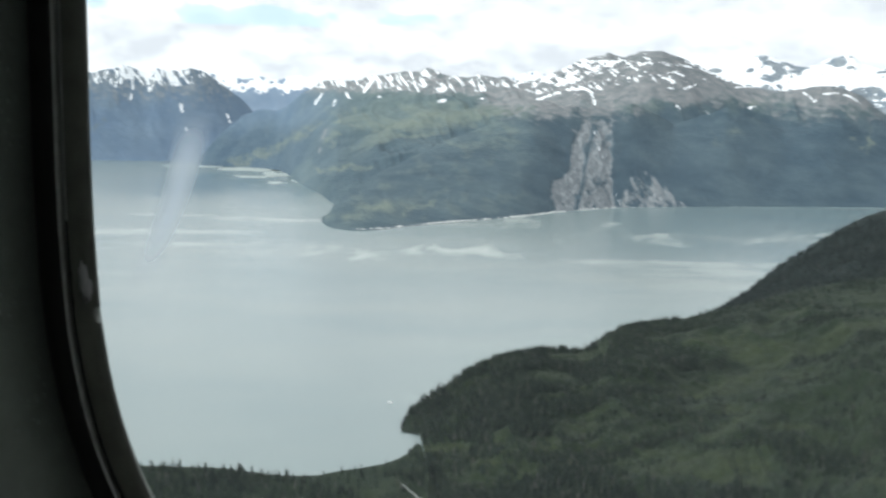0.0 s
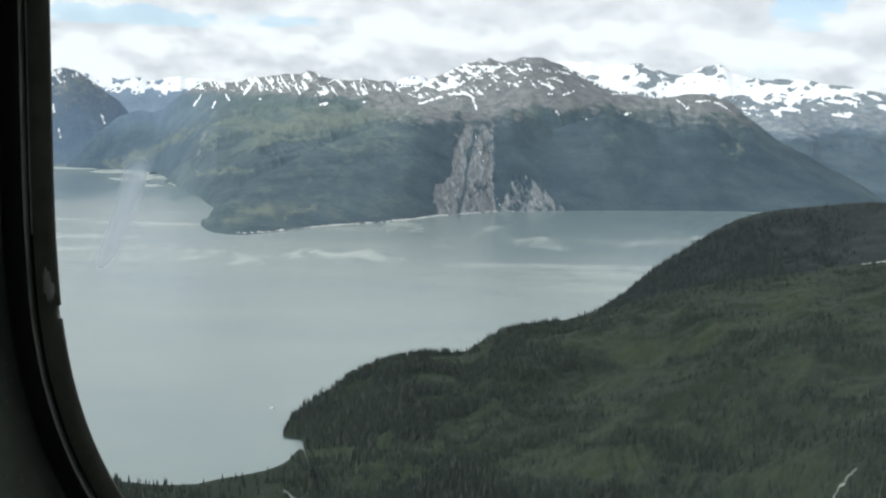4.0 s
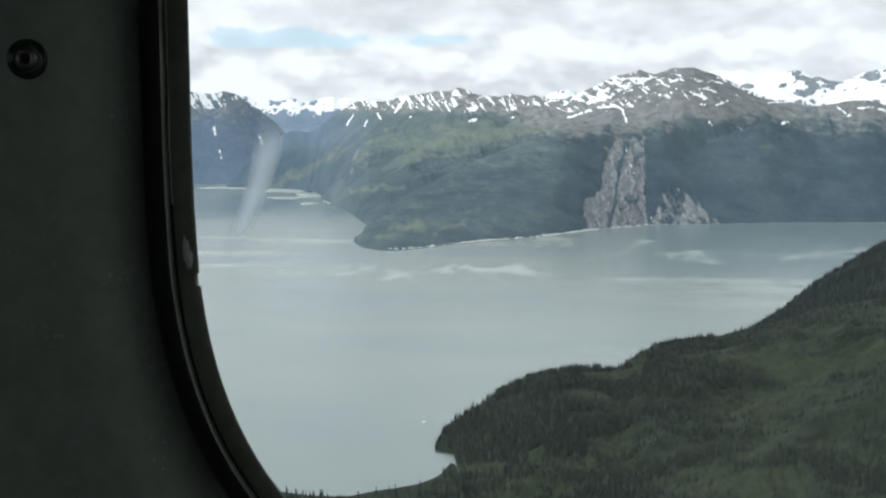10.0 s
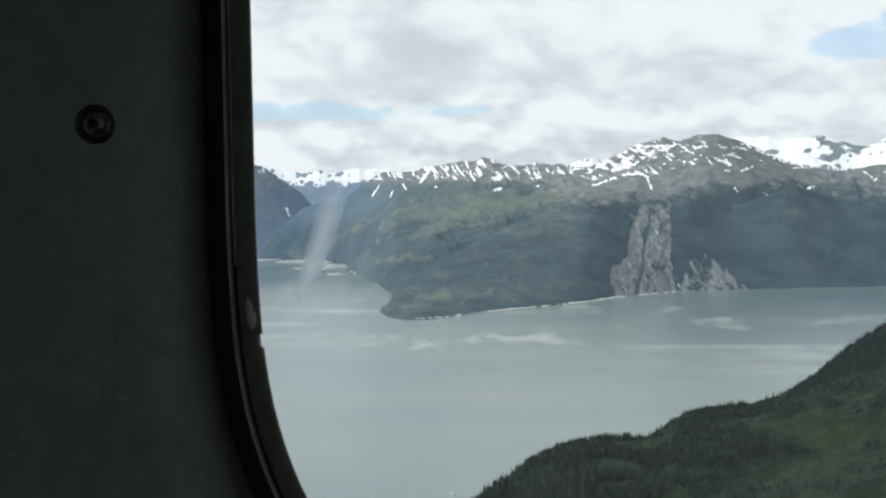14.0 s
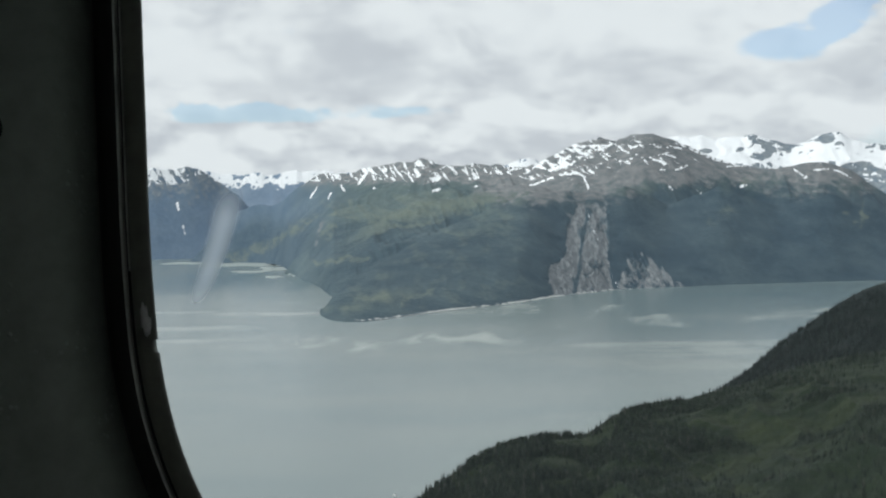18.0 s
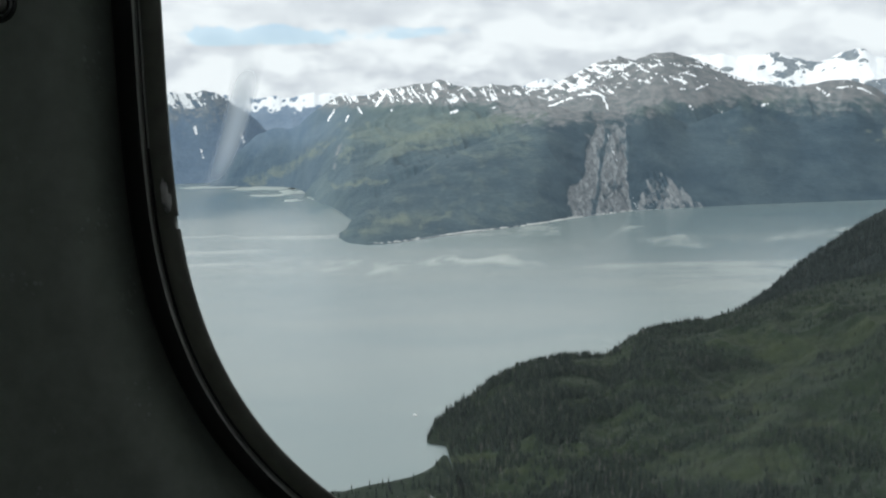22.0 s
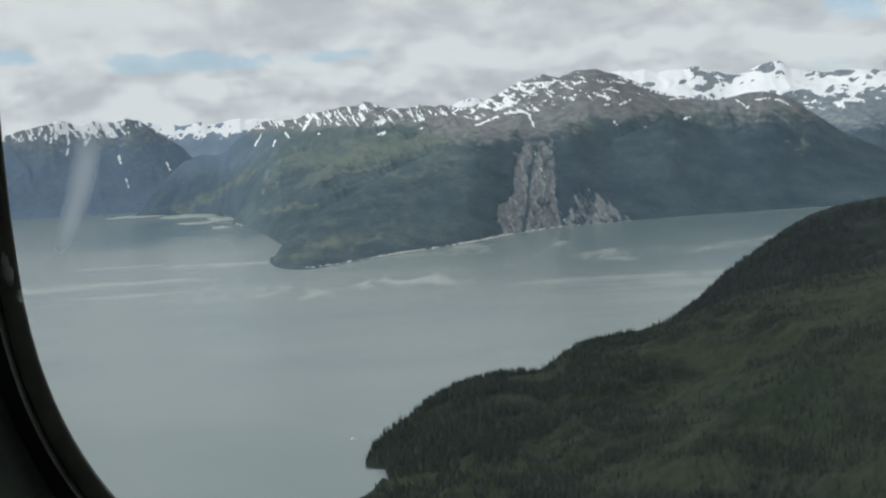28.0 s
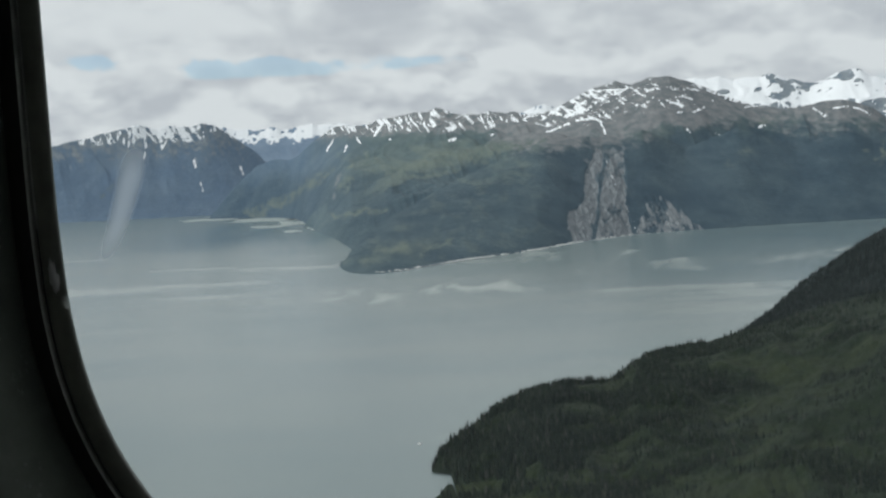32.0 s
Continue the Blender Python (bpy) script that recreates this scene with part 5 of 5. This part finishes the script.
def window():
    bm = bmesh.new()
    # panel: from the recess out to a large rectangle, with a soft rolled edge and thickness
    inner = outline(0.030, -0.004)
    big = []
    for p in inner:
        d = p - (CORNER + Vector((0.4, 0, 0.08)))
        k = min(0.95 / max(abs(d.x), 1e-6), 0.75 / max(abs(d.z), 1e-6))
        big.append(CORNER + Vector((0.4 + d.x * k, -0.012, 0.08 + d.z * k)))
    back_big = [p + Vector((0, 0.06, 0)) for p in big]
    band(bm, [outline(0.0288, 0.050), outline(0.0284, 0.016), outline(0.0294, 0.006), outline(0.0325, -0.002), outline(0.040, -0.0088), outline(0.056, -0.012), big, back_big, outline(0.033, 0.05)])
    wall = part("wall_window", bm, PANEL)
    tagged(wall, "dark green-grey painted metal cabin wall round the window", "wall", kind="structure")
    win = new("window_1")
    win.location = CORNER
    tagged(win, "rounded aircraft window in dark trim with black rubber seal", "window", kind="structure")
    back = Matrix.Translation(-CORNER)

    def own(name, loops, material, label=""):
        b = bmesh.new()
        rings = band(b, loops)
        n = len(rings[0])
        for i in range(n):
            j = (i + 1) % n
            b.faces.new((rings[-1][i], rings[-1][j], rings[0][j], rings[0][i]))
        bmesh.ops.transform(b, matrix=back, verts=b.verts)
        return part(name, b, material, win, label)

    own("rubber_seal", [outline(0.0282, 0.034), outline(0.0282, 0.019), outline(0.0235, 0.0130), outline(0.0185, 0.0115), outline(0.0152, 0.010), outline(0.0152, 0.034)], RUBBER, "black rubber window seal")
    own("bead", [outline(0.0152, 0.014), outline(0.0150, 0.0056), outline(0.0143, 0.0044), outline(0.0136, 0.0056), outline(0.0135, 0.014)], BEAD, "thin worn metal bead")
    own("gasket", [outline(0.0135, 0.016), outline(0.0134, 0.0085), outline(0.0119, 0.0085), outline(0.0118, 0.016)], RUBBER, "black rubber gasket strip")
    # the inner bead is broken off above the chip, all along the lower corner
    b = bmesh.new()
    edge = outline(0.0, 0.0)
    keep = [not ((p - CORNER).z < 0.026 and (p - CORNER).x < 0.25) for p in edge]
    first = next(i for i in range(len(edge)) if keep[i] and not keep[i - 1])
    order = [k % len(edge) for k in range(first, first + len(edge)) if keep[k % len(edge)]]
    rings = [[b.verts.new(loop[k] - CORNER) for k in order] for loop in (outline(0.0118, 0.014), outline(0.0117, 0.0046), outline(0.0112, 0.0038), outline(0.0106, 0.0046), outline(0.0105, 0.014))]
    for r1, r2 in zip(rings, rings[1:]):
        for i in range(len(order) - 1):
            b.faces.new((r1[i], r1[i + 1], r2[i + 1], r2[i]))
    part("bead", b, BEAD, win, "thin worn metal bead, broken off short")
    own("trim_ring", [outline(0.0105, 0.016), outline(0.0104, 0.0024), outline(0.0092, 0.0006), outline(0.0035, -0.0004), outline(0.0008, 0.0000, nick=0.0016), outline(0.0, 0.0010, nick=0.0018), outline(0.0022, 0.006), outline(0.0050, 0.016)], TRIM, "brown-black inner window trim")
    b = bmesh.new()
    ring = [b.verts.new(p - CORNER) for p in outline(0.006, 0.0135)]
    b.faces.new(ring)
    pane = part("pane", b, PANE, win, "clear acrylic pane with a thin haze-like veil", False)
    pane.visible_shadow = False
    # faint curved reflection, built as a pale strip that thins to nothing at its edges
    b = bmesh.new()
    fade = b.verts.layers.float.new("fade")
    rows = []
    for k in range(48):
        t = k / 47
        mid = Vector((0.0335 - 0.0095 * t - 0.0155 * t ** 2.0, 0.0126, 0.080 - 0.074 * t))
        w = 0.0086 - 0.0030 * t
        line = []
        for q in range(17):
            c = -1 + 2 * q / 16
            v = b.verts.new(mid + Vector((w * c, 0, 0.1 * w * c)))
            v[fade] = (1 - c * c) ** 1.2 * smooth(t, 0.0, 0.34) * (1 - smooth(t, 0.58, 1.0))
            line.append(v)
        rows.append(line)
    for r1, r2 in zip(rows, rows[1:]):
        for i in range(16):
            b.faces.new((r1[i], r1[i + 1], r2[i + 1], r2[i]))
    reflection_strip = part("reflection_strip", b, PANE_REFLECTION, win, "pale curved reflection painted on the pane")
    reflection_strip.visible_shadow = False
    # worn chip in the trim beside the nick
    b = bmesh.new()
    bmesh.ops.create_icosphere(b, subdivisions=3, radius=1.0)
    for v in b.verts:
        k = 1 + 0.35 * noise.noise(v.co * 2.1)
        k += 0.45 * noise.noise(v.co * 5.3)
        v.co = Vector((v.co.x * 0.0021 * k - 0.0052 - 0.0012 * v.co.z, v.co.y * 0.0004 - 0.0002, v.co.z * 0.0072 * k + 0.012))
    part("chip", b, CHIP, win, "pale chip where paint is worn off")


def screw(x, z):
    """A cupped washer with a recessed cross-head screw in it."""
    top = new("screw")
    top.location = CORNER + Vector((x, -0.0120, z))
    tagged(top, "dark steel cross-head screw in a cupped washer", "screw")

    def turned(name, profile, material, label=""):
        b = bmesh.new()
        rings = []
        for rad, y in profile:
            rings.append([b.verts.new((rad * math.cos(2 * math.pi * i / 40), y, rad * math.sin(2 * math.pi * i / 40))) for i in range(40)])
        for r1, r2 in zip(rings, rings[1:]):
            for i in range(40):
                b.faces.new((r1[i], r1[(i + 1) % 40], r2[(i + 1) % 40], r2[i]))
        b.faces.new(rings[-1])
        b.faces.new(rings[0][::-1])
        return part(name, b, material, top, label)

    turned("washer", [(0.0092, 0.0004), (0.0090, -0.0012), (0.0084, -0.0018), (0.0077, -0.0010), (0.0072, -0.0006), (0.0067, -0.0014), (0.0062, -0.0012), (0.0057, 0.0002)], GLOSS, "black cupped washer")
    turned("head", [(0.0054, 0.0002), (0.0054, -0.0018), (0.0050, -0.0030), (0.0040, -0.0040), (0.0028, -0.0044), (0.0022, -0.0036), (0.0014, -0.0022)], STEEL, "dark steel screw head")
    for k in range(2):
        b = bmesh.new()
        bmesh.ops.create_cube(b, size=1)
        bmesh.ops.scale(b, vec=(0.0050, 0.0012, 0.0009), verts=b.verts)
        bmesh.ops.rotate(b, matrix=Matrix.Rotation(radians(35 + 90 * k), 3, "Y"), verts=b.verts)
        bmesh.ops.translate(b, vec=(0, -0.0036, 0), verts=b.verts)
        part("slot", b, RUBBER, top)
    return top


window()
for q in ((-0.0735, 0.1000), (-0.0735, -0.36), (0.4, 0.54)):
    screw(*q)


def slab(name, lo, hi, material, label, category):
    b = bmesh.new()
    bmesh.ops.create_cube(b, size=1)
    size = [h - l for l, h in zip(lo, hi)]
    bmesh.ops.scale(b, vec=size, verts=b.verts)
    bmesh.ops.translate(b, vec=[(l + h) / 2 for l, h in zip(lo, hi)], verts=b.verts)
    bmesh.ops.bevel(b, geom=b.edges[:], offset=0.006, segments=2, affect="EDGES")
    return tagged(part(name, b, material, None, "", False), label, category, kind="structure")


W = WATERLINE
slab("floor", (-0.70, -1.25, W - 0.82), (1.28, 0.554, W - 0.73), CARPET, "charcoal carpeted cabin floor", "floor")
slab("ceiling", (-0.70, -1.25, W + 0.77), (1.28, 0.554, W + 0.85), BOUNCE_LINING, "pale grey lined cabin ceiling", "ceiling")


def opposite_wall():
    """The other side of the cabin, with its own window, through which light falls in."""
    b = bmesh.new()
    shift = Vector((0, -1.755, 0))
    inner = [p + shift for p in outline(0.0, 0.0)]
    big = []
    for p in inner:
        d = p - (CORNER + shift + Vector((0.4, 0, 0.08)))
        k = min(0.99 / max(abs(d.x), 1e-6), 0.83 / max(abs(d.z), 1e-6))
        big.append(CORNER + shift + Vector((0.4 + d.x * k, 0, 0.08 + d.z * k)))
    out = Vector((0, -0.08, 0))
    band(b, [[p + out for p in inner], inner, big, [p + out for p in big], [p + out for p in inner]])
    bmesh.ops.remove_doubles(b, verts=b.verts, dist=1e-5)
    tagged(part("wall_back", b, BOUNCE_LINING, None, "", False), "pale grey lined cabin side with its own window opening", "wall", kind="structure")


opposite_wall()
slab("wall_front", (-0.78, -1.33, W - 0.82), (-0.70, 0.554, W + 0.85), BOUNCE_LINING, "pale grey lined forward bulkhead", "wall")
slab("wall_rear", (1.28, -1.33, W - 0.82), (1.36, 0.554, W + 0.85), BOUNCE_LINING, "pale grey lined rear bulkhead", "wall")

# ---------------------------------------------------------------- snow, brooks and flats outside
SNOW = plain("late_snow", (0.80, 0.82, 0.84), 0.7, 0, 0.6, 0.10, 0.1)
FOAM = plain("white_water", (0.17, 0.18, 0.165), 0.5, 0, 0.9, 0.6, 0.1)
MUD = plain("tidal_mud", (0.30, 0.345, 0.335), 0.7, 0, 0.03, 0.25)
for k, line in enumerate(SNOW_LINES + HIGH_SNOW):
    strip("snow_patch", None, [v * 0.72 if i % 3 == 2 else v for i, v in enumerate(line)], 0.45, SNOW, "late white snow patch lying in a fold of the green hillside", "snow patch", "snow patches on the hill", "", 60 + k, 0.65)
for k, line in enumerate(BROOK_LINES):
    strip("brook", None, line, 0.35, FOAM, "pale narrow brook tumbling down the hillside", "brook", "brooks on the hill", "", 80 + k, 1.1, 3.0)


def flat(a0, e0, wa, we, seed):
    """A mud flat just clear of the water, far up the inlet."""
    b = bmesh.new()
    rim, top = [], []
    for i in range(60):
        t = 2 * math.pi * i / 60
        k = 0.7 + 0.6 * noise.noise(Vector((math.cos(t) * 1.5, math.sin(t) * 1.5, seed * 3.7)))
        rad = WATERLINE / math.tan(radians(-(e0 + we * k * math.sin(t))))
        az = radians(a0 + wa * k * math.cos(t))
        rim.append(b.verts.new((rad * math.sin(az), rad * math.cos(az), -0.5)))
        mid = WATERLINE / math.tan(radians(-(e0 + 0.85 * we * k * math.sin(t))))
        az = radians(a0 + 0.85 * wa * k * math.cos(t))
        top.append(b.verts.new((mid * math.sin(az), mid * math.cos(az), 0.8)))
    for i in range(60):
        b.faces.new((rim[i], rim[(i + 1) % 60], top[(i + 1) % 60], top[i]))
    b.faces.new(top)
    tagged(part("mud_flat", b, MUD), "pale grey-green tidal mud flat at the river mouth", "mud flat", "flats at the river mouth")


for q in ((-10.06, -1.94, 1.86, 0.10, 1), (-8.19, -2.22, 0.95, 0.17, 2), (-9.49, -2.36, 1.36, 0.09, 3), (-7.17, -2.49, 0.34, 0.15, 4), (-12.60, -1.86, 2.40, 0.06, 5), (-9.30, -2.02, 2.30, 0.10, 8), (-7.80, -2.05, 1.00, 0.08, 9), (-8.33, -2.66, 0.75, 0.07, 6)):
    flat(*q)

# ---------------------------------------------------------------- small things outside
BARK = plain("grey_bark", (0.10, 0.09, 0.08), 0.9, 0, 4, 0.4)


def spruce(seed, height, dead=False):
    rng = random.Random(seed)
    top = new("dead_snag" if dead else "spruce_tree")
    b = bmesh.new()
    rings = []
    for t in np.linspace(0, 1, 8):
        w = height * 0.022 * (1 - 0.88 * t)
        rings.append([b.verts.new((w * math.cos(q * math.pi / 3) + 0.05 * t * rng.random(), w * math.sin(q * math.pi / 3), -0.4 + (height + 0.4) * t)) for q in range(6)])
    for r1, r2 in zip(rings, rings[1:]):
        for i in range(6):
            b.faces.new((r1[i], r1[(i + 1) % 6], r2[(i + 1) % 6], r2[i]))
    part("trunk", b, BARK, top)
    b = bmesh.new()
    for k in range(14 if not dead else 9):
        t = 0.08 + 0.88 * k / 14
        reach = height * (0.19 if not dead else 0.09) * (1 - t) ** 0.8
        for q in range(8 if not dead else 4):
            turn = 2 * math.pi * (q + 0.5 * (k % 2)) / 8 + rng.random() * 0.6
            out = reach * (0.65 + 0.6 * rng.random())
            d = Vector((math.cos(turn), math.sin(turn), 0))
            side = Vector((-d.y, d.x, 0)) * (0.30 if not dead else 0.05) * out
            z = height * t
            a1, a2 = b.verts.new(Vector((0, 0, z + 0.16 * out)) + side * 0.3), b.verts.new(Vector((0, 0, z + 0.16 * out)) - side * 0.3)
            m1, m2 = b.verts.new(d * out * 0.6 + side + Vector((0, 0, z - 0.10 * out))), b.verts.new(d * out * 0.6 - side + Vector((0, 0, z - 0.10 * out)))
            tip = b.verts.new(d * out + Vector((0, 0, z - 0.28 * out)))
            b.faces.new((a1, m1, m2, a2))
            b.faces.new((m1, tip, m2))
    tagged(part("crown" if not dead else "branches", b, SPRUCE if not dead else BARK, top), kind="stuff" if dead else "")
    return tagged(top, "grey dead spruce snag standing on the hillside" if dead else "dark narrow spruce on the edge of the hill", "tree", "spruces along the hill's edge")


rng = random.Random(12)
kinds = [spruce(200 + k, 2.9 + 0.32 * k) for k in range(6)] + [spruce(230, 3.6, True)]
spots = []
for k in range(150):
    a0 = rng.uniform(-1.2, 26)
    e0 = float(curve(SKY_RISE, np.array([a0]))[0]) - rng.uniform(0.05, 0.9)
    spots.append((a0, e0))
for k, (a0, e0) in enumerate(spots):
    p = drape(near, a0, e0)
    m = Matrix.Translation(p) @ Matrix.Rotation(rng.random() * 6.28, 4, "Z")
    if k < len(kinds):
        kinds[k].matrix_world = m
    else:
        copy_thing(kinds[min(int(rng.random() * 6.4), 6)], m)

WHITE = plain("white_gelcoat", (0.8, 0.8, 0.8), 0.35, 0, 3, 0.06)
GLASS = plain("dark_glass", (0.03, 0.035, 0.04), 0.1, 0, 3, 0.1)


def boat(x, y, turn):
    top = new("motor_boat")
    top.matrix_world = pose(x, y, 0, 0, 0, turn) @ Matrix.Scale(0.55, 4)
    tagged(top, "small white motor boat on the silty water", "boat")
    b = bmesh.new()
    rings = []
    for t in np.linspace(0, 1, 9):
        w = 0.62 * (1 - max(0, t - 0.35) ** 2 * 2.3)
        yy = -1.7 + 3.4 * t
        rings.append([b.verts.new(p) for p in ((-w, yy, 0.55 + 0.2 * t), (-w * 0.8, yy, 0.0), (0, yy, -0.2), (w * 0.8, yy, 0.0), (w, yy, 0.55 + 0.2 * t))])
    for r1, r2 in zip(rings, rings[1:]):
        for i in range(5):
            b.faces.new((r1[i], r1[(i + 1) % 5], r2[(i + 1) % 5], r2[i]))
    b.faces.new(rings[0])
    b.faces.new(rings[-1][::-1])
    part("hull", b, WHITE, top)
    for nm, lo, hi, mat in (("cabin", (-0.42, -0.5, 0.6), (0.42, 0.6, 1.3), WHITE), ("windscreen", (-0.36, 0.58, 0.85), (0.36, 0.63, 1.22), GLASS), ("outboard_motor", (-0.14, -1.95, 0.1), (0.14, -1.68, 0.85), STEEL)):
        b = bmesh.new()
        bmesh.ops.create_cube(b, size=1)
        bmesh.ops.scale(b, vec=[h - l for l, h in zip(lo, hi)], verts=b.verts)
        bmesh.ops.translate(b, vec=[(h + l) / 2 for l, h in zip(lo, hi)], verts=b.verts)
        bmesh.ops.bevel(b, geom=b.edges[:], offset=0.03, segments=2, affect="EDGES")
        part(nm, b, mat, top)


boat(-18.8, 501.9, 70)
